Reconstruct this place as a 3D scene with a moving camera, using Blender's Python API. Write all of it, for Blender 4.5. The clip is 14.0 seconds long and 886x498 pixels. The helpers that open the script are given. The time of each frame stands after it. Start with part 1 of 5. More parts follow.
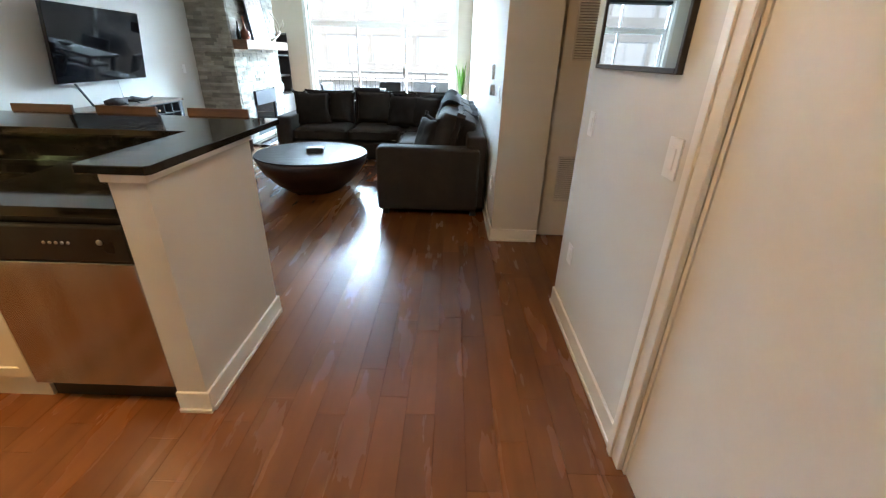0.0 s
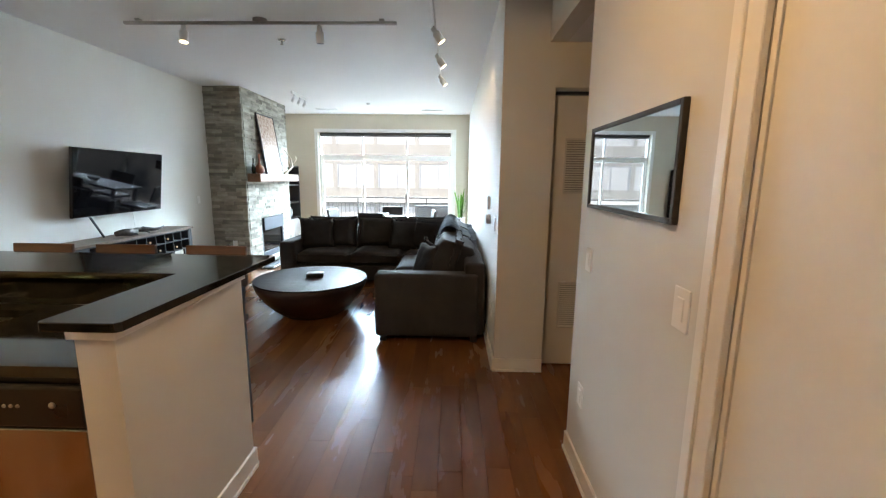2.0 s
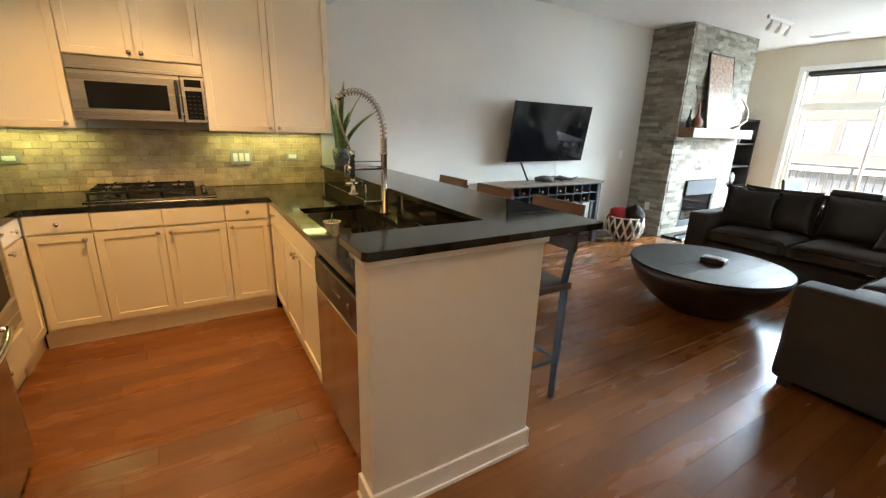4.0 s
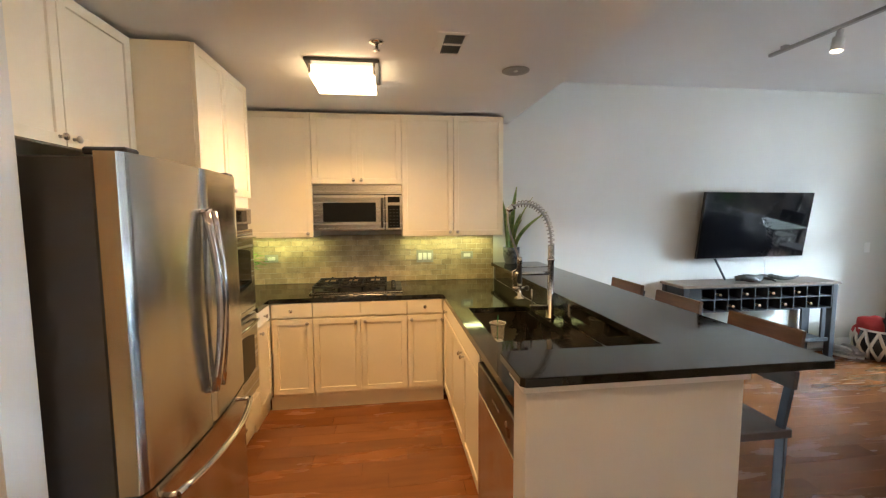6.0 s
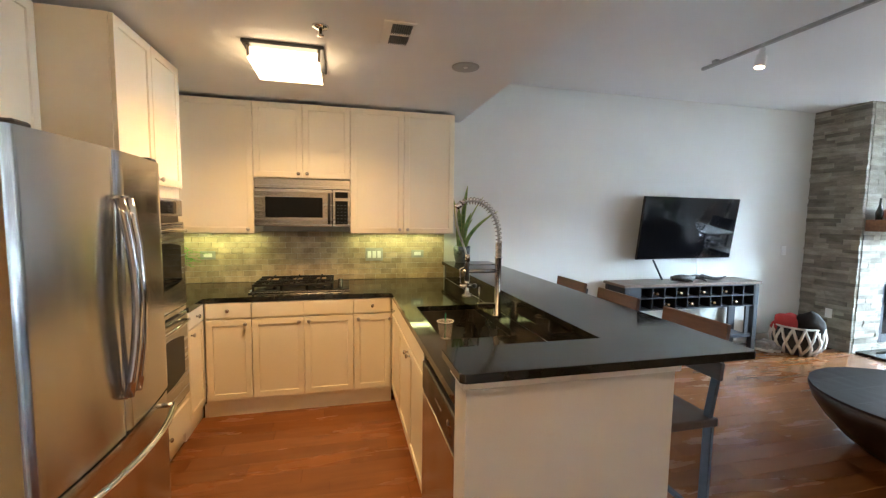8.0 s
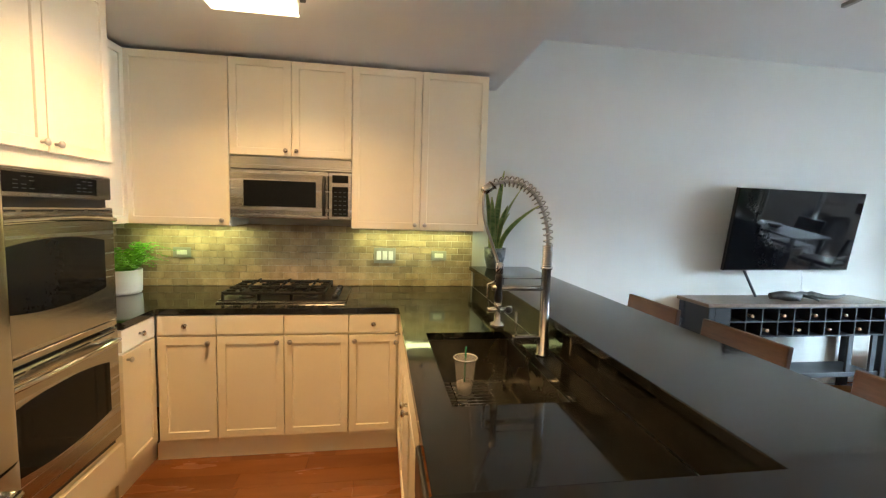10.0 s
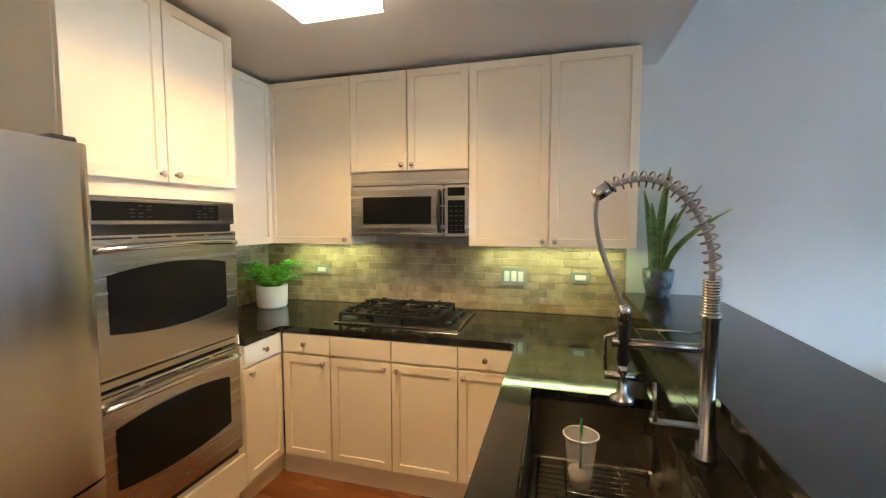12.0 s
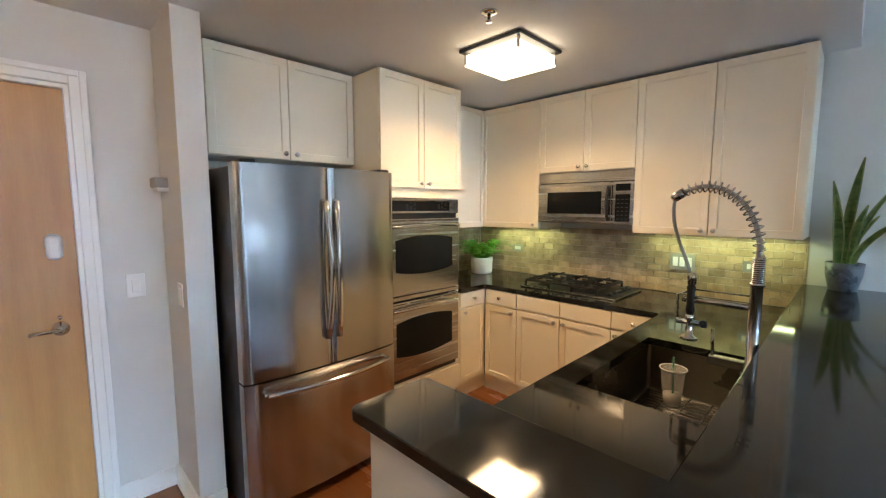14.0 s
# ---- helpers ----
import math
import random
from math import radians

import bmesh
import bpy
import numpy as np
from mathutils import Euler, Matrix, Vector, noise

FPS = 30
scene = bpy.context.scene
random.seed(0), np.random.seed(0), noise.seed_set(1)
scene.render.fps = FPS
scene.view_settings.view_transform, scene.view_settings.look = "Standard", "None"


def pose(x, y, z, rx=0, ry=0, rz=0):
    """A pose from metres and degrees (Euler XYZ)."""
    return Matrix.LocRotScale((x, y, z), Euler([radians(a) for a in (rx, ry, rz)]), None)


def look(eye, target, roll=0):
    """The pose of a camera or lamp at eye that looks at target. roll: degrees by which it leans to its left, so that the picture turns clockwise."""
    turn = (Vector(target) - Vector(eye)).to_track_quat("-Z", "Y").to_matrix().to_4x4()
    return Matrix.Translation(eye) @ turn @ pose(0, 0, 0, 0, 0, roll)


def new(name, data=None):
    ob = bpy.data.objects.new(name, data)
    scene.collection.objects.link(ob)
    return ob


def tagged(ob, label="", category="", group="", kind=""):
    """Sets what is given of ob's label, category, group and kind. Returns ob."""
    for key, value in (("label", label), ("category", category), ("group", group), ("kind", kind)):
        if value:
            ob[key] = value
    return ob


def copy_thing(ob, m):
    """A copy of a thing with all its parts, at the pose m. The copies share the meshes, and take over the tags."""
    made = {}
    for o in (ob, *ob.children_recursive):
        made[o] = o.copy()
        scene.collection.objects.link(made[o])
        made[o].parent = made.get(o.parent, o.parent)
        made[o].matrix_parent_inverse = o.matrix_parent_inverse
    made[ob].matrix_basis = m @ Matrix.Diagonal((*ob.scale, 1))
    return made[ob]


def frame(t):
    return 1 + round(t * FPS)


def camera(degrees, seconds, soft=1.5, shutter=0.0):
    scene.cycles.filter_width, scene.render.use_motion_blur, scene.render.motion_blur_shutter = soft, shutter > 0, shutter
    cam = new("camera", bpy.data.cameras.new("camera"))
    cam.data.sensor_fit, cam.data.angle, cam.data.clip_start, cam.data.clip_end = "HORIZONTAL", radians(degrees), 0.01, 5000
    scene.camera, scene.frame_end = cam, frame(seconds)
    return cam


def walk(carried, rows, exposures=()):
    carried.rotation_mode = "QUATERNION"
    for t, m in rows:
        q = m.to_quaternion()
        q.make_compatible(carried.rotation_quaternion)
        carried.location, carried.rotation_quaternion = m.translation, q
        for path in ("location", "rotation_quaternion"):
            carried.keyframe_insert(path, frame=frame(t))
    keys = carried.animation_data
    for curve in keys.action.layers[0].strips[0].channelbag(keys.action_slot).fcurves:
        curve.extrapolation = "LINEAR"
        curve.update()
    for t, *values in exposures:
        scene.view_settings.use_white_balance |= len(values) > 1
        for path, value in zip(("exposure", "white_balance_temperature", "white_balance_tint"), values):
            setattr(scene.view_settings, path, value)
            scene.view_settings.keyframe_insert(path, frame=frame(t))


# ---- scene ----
cam = camera(94.3, 14.0, soft=1.25)
PATH = [
    (0, (0.06, 0.15, 1.412), (0.041, 1.961, 0.558), 1.5),
    (0.5, (0.038, 0.158, 1.505), (0.043, 2.105, 1.047), 0.7),
    (1, (0.036, 0.146, 1.52), (0.057, 2.119, 1.192), 0.5),
    (1.5, (0.045, 0.17, 1.515), (0.102, 2.141, 1.182), 0.3),
    (2, (0.086, 0.28, 1.503), (0.043, 2.251, 1.165), 0.6),
    (2.5, (0.134, 0.469, 1.503), (-0.287, 2.391, 1.145), 0.3),
    (3, (0.121, 0.689, 1.483), (-0.773, 2.439, 1.112), -0.2),
    (3.5, (0.246, 0.868, 1.453), (-1.11, 2.27, 1.009), 0.7),
    (4, (0.234, 1.004, 1.44), (-1.406, 2.001, 0.877), 1.8),
    (4.2, (0.246, 1.01, 1.476), (-1.436, 1.895, 0.852), 2.3),
    (6.3, (0.265, 1.031, 1.569), (-1.724, 1.214, 1.473), -0.6),
    (6.5, (0.269, 1.039, 1.56), (-1.722, 1.224, 1.518), -0.6),
    (7, (0.264, 1.073, 1.539), (-1.715, 1.36, 1.528), -0.2),
    (7.5, (0.259, 1.08, 1.553), (-1.689, 1.523, 1.465), 0.7),
    (7.7, (0.252, 1.07, 1.549), (-1.682, 1.559, 1.399), 1.0),
    (9.8, (-0.449, 1.313, 1.467), (-2.412, 1.649, 1.279), 1.0),
    (10, (-0.567, 1.341, 1.495), (-2.536, 1.639, 1.317), 1.7),
    (10.5, (-0.845, 1.401, 1.485), (-2.819, 1.707, 1.381), -0.2),
    (11, (-0.993, 1.502, 1.496), (-2.985, 1.634, 1.364), -0.7),
    (11.5, (-1.032, 1.597, 1.519), (-3.016, 1.39, 1.371), -0.2),
    (12, (-1.006, 1.641, 1.519), (-2.929, 1.108, 1.382), -0.1),
    (12.5, (-0.917, 1.682, 1.525), (-2.731, 0.851, 1.38), 0.1),
    (13, (-0.698, 1.828, 1.542), (-2.372, 0.746, 1.379), 0.2),
    (13.5, (-0.5, 2.051, 1.548), (-2.018, 0.761, 1.376), 0.0),
    (14, (-0.386, 2.236, 1.548), (-1.796, 0.832, 1.346), 0.0),
]
EXPOSURES = [(0.0, 4.0, 7100, 10), (0.5, 3.87, 6900, 10), (1.5, 3.78, 7600, 12), (2.5, 3.88, 7700, 12), (3.0, 4.0, 8000, 12), (3.5, 3.96, 8000, 13), (4.0, 3.97, 8450, 14),
             (6.5, 4.14, 7400, 14), (7.5, 4.12, 7250, 14), (10.0, 4.05, 7300, 10), (11.0, 4.05, 7100, 10), (12.0, 3.97, 6300, 11), (13.0, 3.92, 6050, 11), (14.0, 3.87, 6200, 11)]
walk(cam, [(t, look(eye, target, roll)) for t, eye, target, roll in PATH], EXPOSURES)

# ---- world, sun, lamps ----
world = bpy.data.worlds.new("world")
scene.world = world
world.use_nodes = True
wn = world.node_tree.nodes
sky = wn.new("ShaderNodeTexSky")
sky.sky_type, sky.sun_disc = "NISHITA", False
sky.sun_elevation, sky.sun_rotation = radians(38), radians(255)
wn["Background"].inputs["Strength"].default_value = 0.085
world.node_tree.links.new(sky.outputs[0], wn["Background"].inputs["Color"])


def lamp(name, kind, power, colour, m, size=0.1, sy=None, spot=60):
    data = bpy.data.lights.new(name, kind)
    data.energy, data.color = power, colour
    if kind == "AREA":
        data.size = size
        if sy:
            data.shape, data.size_y = "RECTANGLE", sy
    elif kind == "SPOT":
        data.spot_size, data.spot_blend, data.shadow_soft_size = radians(spot), 0.6, size
    elif kind == "SUN":
        data.angle = radians(0.5)
    else:
        data.shadow_soft_size = size
    ob = new(name, data)
    ob.matrix_world = m
    return ob


WARM = (1.0, 0.64, 0.31)
lamp("sun", "SUN", 2.0, (1.0, 0.96, 0.9), look((0, 0, 0), (0.76, 0.2, -0.62)))
# Added panel outdoors, above the sightline; lights the room in the sky's place.
lamp("added_sky_lamp", "AREA", 1820, (0.51, 0.75, 1.0), look((-2.5, 17.0, 4.7), (-1.2, 4.5, 1.1)), 21.0, 2.6)
lamp("kitchen_ceiling_lamp", "AREA", 1.38, WARM, pose(-2.4, 0.775, 2.343), 0.34).data.spread = radians(150)
lamp("entry_ceiling_lamp", "POINT", 1.25, WARM, pose(-0.05, 1.3, 2.34), 0.09)
lamp("undercabinet_lamp", "AREA", 0.16, (0.84, 1.0, 0.45), pose(-3.64, 0.06, 1.352), 0.05, 0.62)
lamp("undercabinet_lamp", "AREA", 0.22, (0.84, 1.0, 0.45), pose(-3.64, 1.6, 1.352), 0.05, 0.86)

# ---- materials ----


def nodes(name):
    m = bpy.data.materials.new(name)
    m.use_nodes = True
    t = m.node_tree
    return m, t, t.nodes, t.links, t.nodes["Principled BSDF"]


def surf(name, a, b, scale=3.0, rough=0.6, metal=0.0, bump=0.08, fine=60.0, stretch=(1, 1, 1), rvar=0.08, vary=0.0, coat=0.0, dist=0.004, island=False, world=False):
    """Two tones mixed by coarse and fine noise, with uneven roughness and fine relief."""
    m, t, n, l, p = nodes(name)
    tc = n.new("ShaderNodeTexCoord")
    mp = n.new("ShaderNodeMapping")
    mp.inputs["Scale"].default_value = stretch
    l.new(n.new("ShaderNodeNewGeometry").outputs["Position"] if world else tc.outputs["Object"], mp.inputs[0])
    big, small = n.new("ShaderNodeTexNoise"), n.new("ShaderNodeTexNoise")
    big.inputs["Scale"].default_value, big.inputs["Detail"].default_value = scale, 5
    small.inputs["Scale"].default_value, small.inputs["Detail"].default_value = fine, 4
    l.new(mp.outputs[0], big.inputs[0])
    l.new(mp.outputs[0], small.inputs[0])
    add = n.new("ShaderNodeMath")
    add.operation = "MULTIPLY_ADD"
    l.new(small.outputs[0], add.inputs[0])
    add.inputs[1].default_value = 0.35
    l.new(big.outputs[0], add.inputs[2])
    ramp = n.new("ShaderNodeValToRGB")
    ramp.color_ramp.elements[0].position, ramp.color_ramp.elements[1].position = 0.45, 0.92
    ramp.color_ramp.elements[0].color, ramp.color_ramp.elements[1].color = (*a, 1), (*b, 1)
    l.new(add.outputs[0], ramp.inputs[0])
    col = ramp.outputs[0]
    if vary:
        info = n.new("ShaderNodeNewGeometry" if island else "ShaderNodeObjectInfo")
        hsv = n.new("ShaderNodeHueSaturation")
        mr = n.new("ShaderNodeMapRange")
        mr.inputs["To Min"].default_value, mr.inputs["To Max"].default_value = 1 - vary, 1 + vary
        l.new(info.outputs["Random Per Island" if island else "Random"], mr.inputs[0])
        l.new(mr.outputs[0], hsv.inputs["Value"])
        l.new(col, hsv.inputs["Color"])
        col = hsv.outputs[0]
    l.new(col, p.inputs["Base Color"])
    mr2 = n.new("ShaderNodeMapRange")
    mr2.inputs["From Min"].default_value, mr2.inputs["From Max"].default_value = 0.3, 0.7
    mr2.inputs["To Min"].default_value, mr2.inputs["To Max"].default_value = max(0.02, rough - rvar), min(1, rough + rvar)
    l.new(big.outputs[0], mr2.inputs[0])
    l.new(mr2.outputs[0], p.inputs["Roughness"])
    p.inputs["Metallic"].default_value, p.inputs["Coat Weight"].default_value = metal, coat
    p.inputs["Coat Roughness"].default_value = 0.12
    if bump:
        bn = n.new("ShaderNodeBump")
        bn.inputs["Strength"].default_value, bn.inputs["Distance"].default_value = bump, dist
        l.new(small.outputs[0], bn.inputs["Height"])
        l.new(bn.outputs[0], p.inputs["Normal"])
    return m


def glow(name, colour, strength):
    m, t, n, l, p = nodes(name)
    p.inputs["Base Color"].default_value = (0.85, 0.8, 0.7, 1)
    p.inputs["Emission Color"].default_value = (*colour, 1)
    p.inputs["Emission Strength"].default_value = strength
    return m


def glassy(name, tint=(1, 1, 1), rough=0.0, ior=1.45):
    m, t, n, l, p = nodes(name)
    p.inputs["Base Color"].default_value = (*tint, 1)
    p.inputs["Transmission Weight"].default_value, p.inputs["Roughness"].default_value, p.inputs["IOR"].default_value = 1, rough, ior
    return m


def dull(m, level):
    """Less mirror-like sheen."""
    m.node_tree.nodes["Principled BSDF"].inputs["Specular IOR Level"].default_value = level


PAINT = surf("wall_paint", (0.66, 0.652, 0.612), (0.705, 0.697, 0.657), 1.2, 0.62, bump=0.12, fine=220)
# Wall paint tinted beige: the room lamps' warmth is put into the colour.
WARMPAINT = surf("warm_lit_wall_paint", (0.62, 0.55, 0.44), (0.67, 0.6, 0.49), 1.2, 0.62, bump=0.12, fine=220)
CEIL = surf("ceiling_paint", (0.74, 0.74, 0.74), (0.79, 0.79, 0.79), 0.9, 0.75, bump=0.1, fine=180)
TRIM = surf("trim_paint", (0.82, 0.81, 0.78), (0.86, 0.85, 0.82), 2, 0.35, bump=0.05)
CAB = surf("cabinet_paint", (0.79, 0.715, 0.555), (0.83, 0.755, 0.59), 1.5, 0.32, bump=0.0, rvar=0.05)
PLANK = surf("floor_plank", (0.172, 0.06, 0.017), (0.248, 0.089, 0.027), 1.6, 0.27, bump=0.0, fine=5, stretch=(5, 0.8, 1), vary=0.17, coat=0.0, rvar=0.01, dist=0.003, world=True)
PLANKS = surf("floor_planks", (0.172, 0.06, 0.017), (0.248, 0.089, 0.027), 1.6, 0.27, bump=0.0, fine=5, stretch=(5, 0.8, 1), vary=0.17, coat=0.0, rvar=0.01, dist=0.003, world=True, island=True)
dull(PLANK, 0.62)
dull(PLANKS, 0.62)
SUBFLOOR = surf("floor_gap", (0.07, 0.024, 0.009), (0.1, 0.034, 0.012), 4, 0.8)
GRANITE = surf("dark_granite", (0.006, 0.006, 0.0052), (0.021, 0.0205, 0.0175), 14, 0.075, bump=0.0, fine=260, rvar=0.03)
dull(GRANITE, 0.5)
STEEL = surf("brushed_steel", (0.46, 0.465, 0.47), (0.54, 0.545, 0.55), 1.0, 0.21, 1.0, bump=0.03, fine=40, stretch=(9, 9, 0.3), rvar=0.04, dist=0.001)
tg = STEEL.node_tree.nodes.new("ShaderNodeCombineXYZ")
tg.inputs["Z"].default_value = 1.0
sb = STEEL.node_tree.nodes["Principled BSDF"]
STEEL.node_tree.links.new(tg.outputs[0], sb.inputs["Tangent"])
sb.inputs["Anisotropic"].default_value, sb.inputs["Anisotropic Rotation"].default_value = 0.8, 0.0
STEELH = surf("brushed_steel_flat", (0.40, 0.395, 0.385), (0.5, 0.495, 0.485), 1.0, 0.26, 1.0, bump=0.012, fine=40, stretch=(0.6, 0.6, 40), rvar=0.04, dist=0.001)
# Satin steel for the sink, darkened so its dark reflections sit in the colour.
SINKSTEEL = surf("shaded_satin_sink_steel", (0.185, 0.175, 0.15), (0.26, 0.245, 0.215), 2.0, 0.27, 1.0, bump=0.05, fine=60, rvar=0.05, dist=0.001)
CHROME = surf("chrome", (0.58, 0.58, 0.58), (0.66, 0.66, 0.66), 3, 0.12, 1.0, bump=0.0, rvar=0.03)
NICKEL = surf("satin_nickel", (0.5, 0.48, 0.45), (0.58, 0.56, 0.52), 5, 0.28, 1.0, bump=0.0)
FAUCET = surf("brushed_nickel", (0.5, 0.485, 0.46), (0.6, 0.585, 0.56), 4, 0.24, 1.0, bump=0.02, rvar=0.04)
BLACK = surf("black_plastic", (0.010, 0.010, 0.011), (0.018, 0.018, 0.019), 6, 0.35, bump=0.03)
IRON = surf("cast_iron", (0.006, 0.006, 0.006), (0.015, 0.0145, 0.014), 20, 0.5, bump=0.3, fine=200)
dull(IRON, 0.3)
TVGLASS = surf("television_glass", (0.004, 0.004, 0.005), (0.006, 0.006, 0.007), 2, 0.04, bump=0.0, rvar=0.01)
TVGLASS.node_tree.nodes["Principled BSDF"].inputs["Specular IOR Level"].default_value = 0.09
DARKGLASS = surf("dark_glass", (0.006, 0.007, 0.008), (0.010, 0.011, 0.012), 2, 0.05, bump=0.0, rvar=0.01)
dull(DARKGLASS, 0.14)
FRIDGE_SIDE = surf("fridge_side", (0.028, 0.028, 0.03), (0.045, 0.045, 0.048), 3, 0.45, bump=0.06, fine=300)
SOFA = surf("charcoal_weave", (0.022, 0.0175, 0.0155), (0.046, 0.038, 0.0335), 5, 0.93, bump=0.5, fine=320, dist=0.003)
PILLOW = surf("dark_cushion_cloth", (0.015, 0.0128, 0.0122), (0.032, 0.0275, 0.026), 6, 0.95, bump=0.5, fine=260, dist=0.003)
THROW = surf("grey_throw_cloth", (0.018, 0.018, 0.021), (0.048, 0.049, 0.056), 7, 0.95, bump=0.6, fine=160, dist=0.005)
TABLEWOOD = surf("weathered_dark_wood", (0.012, 0.009, 0.0085), (0.028, 0.022, 0.02), 3, 0.5, bump=0.35, fine=30, stretch=(1, 9, 1))
dull(TABLEWOOD, 0.08)
BOWL = surf("dark_bowl_wood", (0.012, 0.006, 0.005), (0.032, 0.015, 0.012), 3, 0.35, bump=0.15, fine=30, stretch=(1, 1, 6))
WALNUT = surf("walnut", (0.055, 0.024, 0.012), (0.125, 0.057, 0.029), 3, 0.4, bump=0.2, fine=24, stretch=(1, 10, 10))
CONTOP = surf("console_top_wood", (0.13, 0.085, 0.06), (0.24, 0.165, 0.12), 3, 0.4, bump=0.2, fine=26, stretch=(10, 1, 10))
DARKWALNUT = surf("dark_walnut", (0.04, 0.02, 0.011), (0.09, 0.045, 0.024), 3, 0.42, bump=0.2, fine=24, stretch=(1, 10, 10))
SLATE = surf("slate_painted_wood", (0.012, 0.016, 0.022), (0.022, 0.028, 0.037), 3, 0.45, bump=0.12)
GUN = surf("gunmetal", (0.05, 0.058, 0.068), (0.085, 0.095, 0.11), 6, 0.42, 0.7, bump=0.05)
LEDGE = surf("ledger_stone", (0.2, 0.183, 0.15), (0.4, 0.375, 0.32), 5, 0.8, bump=0.5, fine=45, stretch=(1, 1, 3), vary=0.36, dist=0.012, island=True)
LEDGE1 = surf("ledger_stone_block", (0.2, 0.183, 0.15), (0.4, 0.375, 0.32), 5, 0.8, bump=0.5, fine=45, stretch=(1, 1, 3), vary=0.36, dist=0.012)
dull(LEDGE, 0.2)
dull(LEDGE1, 0.2)
TILE = surf("tumbled_stone_tile", (0.31, 0.22, 0.13), (0.52, 0.4, 0.255), 11, 0.5, bump=0.45, fine=60, world=True, vary=0.19, dist=0.004)
GROUT = surf("grout", (0.52, 0.47, 0.37), (0.6, 0.55, 0.45), 30, 0.85)
MANTEL = surf("mantel_wood", (0.16, 0.075, 0.035), (0.3, 0.15, 0.075), 4, 0.5, bump=0.3, fine=30, stretch=(8, 1, 8))
DOORWOOD = surf("maple_veneer", (0.44, 0.21, 0.06), (0.55, 0.285, 0.09), 1.6, 0.38, bump=0.05, fine=18, stretch=(9, 9, 0.6))
LEAF = surf("snake_plant_leaf", (0.07, 0.165, 0.035), (0.25, 0.34, 0.085), 9, 0.4, bump=0.1, stretch=(1, 1, 4))
LEAFEDGE = surf("leaf_edge", (0.22, 0.25, 0.07), (0.32, 0.33, 0.1), 9, 0.45)
FERN = surf("fern_leaf", (0.085, 0.3, 0.02), (0.19, 0.54, 0.05), 30, 0.45, vary=0.3, island=True)
GLAZE = surf("blue_grey_glaze", (0.05, 0.06, 0.07), (0.16, 0.18, 0.2), 14, 0.3, bump=0.2)
WHITEPOT = surf("white_ceramic", (0.74, 0.74, 0.73), (0.8, 0.8, 0.79), 4, 0.4, bump=0.05)
SOIL = surf("soil", (0.03, 0.02, 0.012), (0.06, 0.04, 0.025), 30, 0.95, bump=0.6)
SWITCH = surf("switch_plastic", (0.82, 0.82, 0.8), (0.86, 0.86, 0.84), 4, 0.3, bump=0.0)
PLATE = surf("pewter_plate", (0.36, 0.36, 0.33), (0.46, 0.46, 0.43), 12, 0.35, 0.6, bump=0.05)
DIFFUSER = glow("lamp_glass", (1.0, 0.78, 0.5), 0.42)
BULB = glow("bulb_glow", (1.0, 0.82, 0.55), 1.2)
PANE = glassy("window_glass")
CUPGLASS = glassy("clear_plastic", (0.92, 0.93, 0.92), 0.18, 1.15)
cupb = CUPGLASS.node_tree.nodes["Principled BSDF"]
cupb.inputs["Transmission Weight"].default_value, cupb.inputs["Alpha"].default_value = 0.0, 0.13
DECK = surf("balcony_concrete", (0.28, 0.275, 0.265), (0.36, 0.355, 0.345), 2, 0.85, bump=0.3)
CONCRETE = surf("concrete", (0.36, 0.35, 0.33), (0.47, 0.46, 0.44), 2, 0.85, bump=0.3)
FACADE = surf("limestone_facade", (0.165, 0.161, 0.154), (0.21, 0.204, 0.195), 0.6, 0.85, bump=0.2)
FARGLASS = surf("far_window_glass", (0.29, 0.294, 0.298), (0.33, 0.334, 0.338), 0.5, 0.85, bump=0.0)
dull(FARGLASS, 0.1)
ASPHALT = surf("asphalt", (0.04, 0.04, 0.042), (0.065, 0.065, 0.066), 3, 0.9, bump=0.4)
RAILM = surf("dark_railing_paint", (0.02, 0.022, 0.024), (0.035, 0.037, 0.04), 6, 0.45)
MIRROR = surf("mirror_glass", (0.47, 0.52, 0.56), (0.49, 0.54, 0.58), 1, 0.02, 1.0, bump=0.0, rvar=0.0)
FRAMEB = surf("dark_frame_wood", (0.016, 0.013, 0.012), (0.035, 0.03, 0.027), 8, 0.4, bump=0.1)
CANVAS = surf("speckled_canvas", (0.2, 0.08, 0.04), (0.6, 0.47, 0.38), 22, 0.7, bump=0.4, fine=50)
FIREMETAL = surf("firebox_metal", (0.028, 0.036, 0.048), (0.045, 0.055, 0.07), 6, 0.5)
dull(FIREMETAL, 0.3)
WHITEMETAL = surf("white_enamel", (0.7, 0.7, 0.69), (0.76, 0.76, 0.75), 4, 0.4, bump=0.02)
GREYMETAL = surf("track_grey", (0.3, 0.29, 0.28), (0.38, 0.37, 0.36), 5, 0.4, 0.4, bump=0.02)
BONE = surf("bone", (0.34, 0.27, 0.19), (0.5, 0.42, 0.32), 12, 0.55, bump=0.2)
TERRA = surf("terracotta_glaze", (0.22, 0.06, 0.03), (0.36, 0.12, 0.06), 8, 0.35)
RED = surf("red_cloth", (0.35, 0.02, 0.02), (0.45, 0.04, 0.035), 12, 0.9, bump=0.4)
WICKER = surf("pale_basket_weave", (0.62, 0.57, 0.5), (0.74, 0.7, 0.63), 20, 0.8, bump=0.4)
GREEN = surf("green_plastic", (0.0, 0.16, 0.07), (0.0, 0.22, 0.1), 5, 0.4)
BOTTLE = surf("bottle_glass", (0.01, 0.02, 0.012), (0.02, 0.03, 0.02), 5, 0.1, bump=0.0)
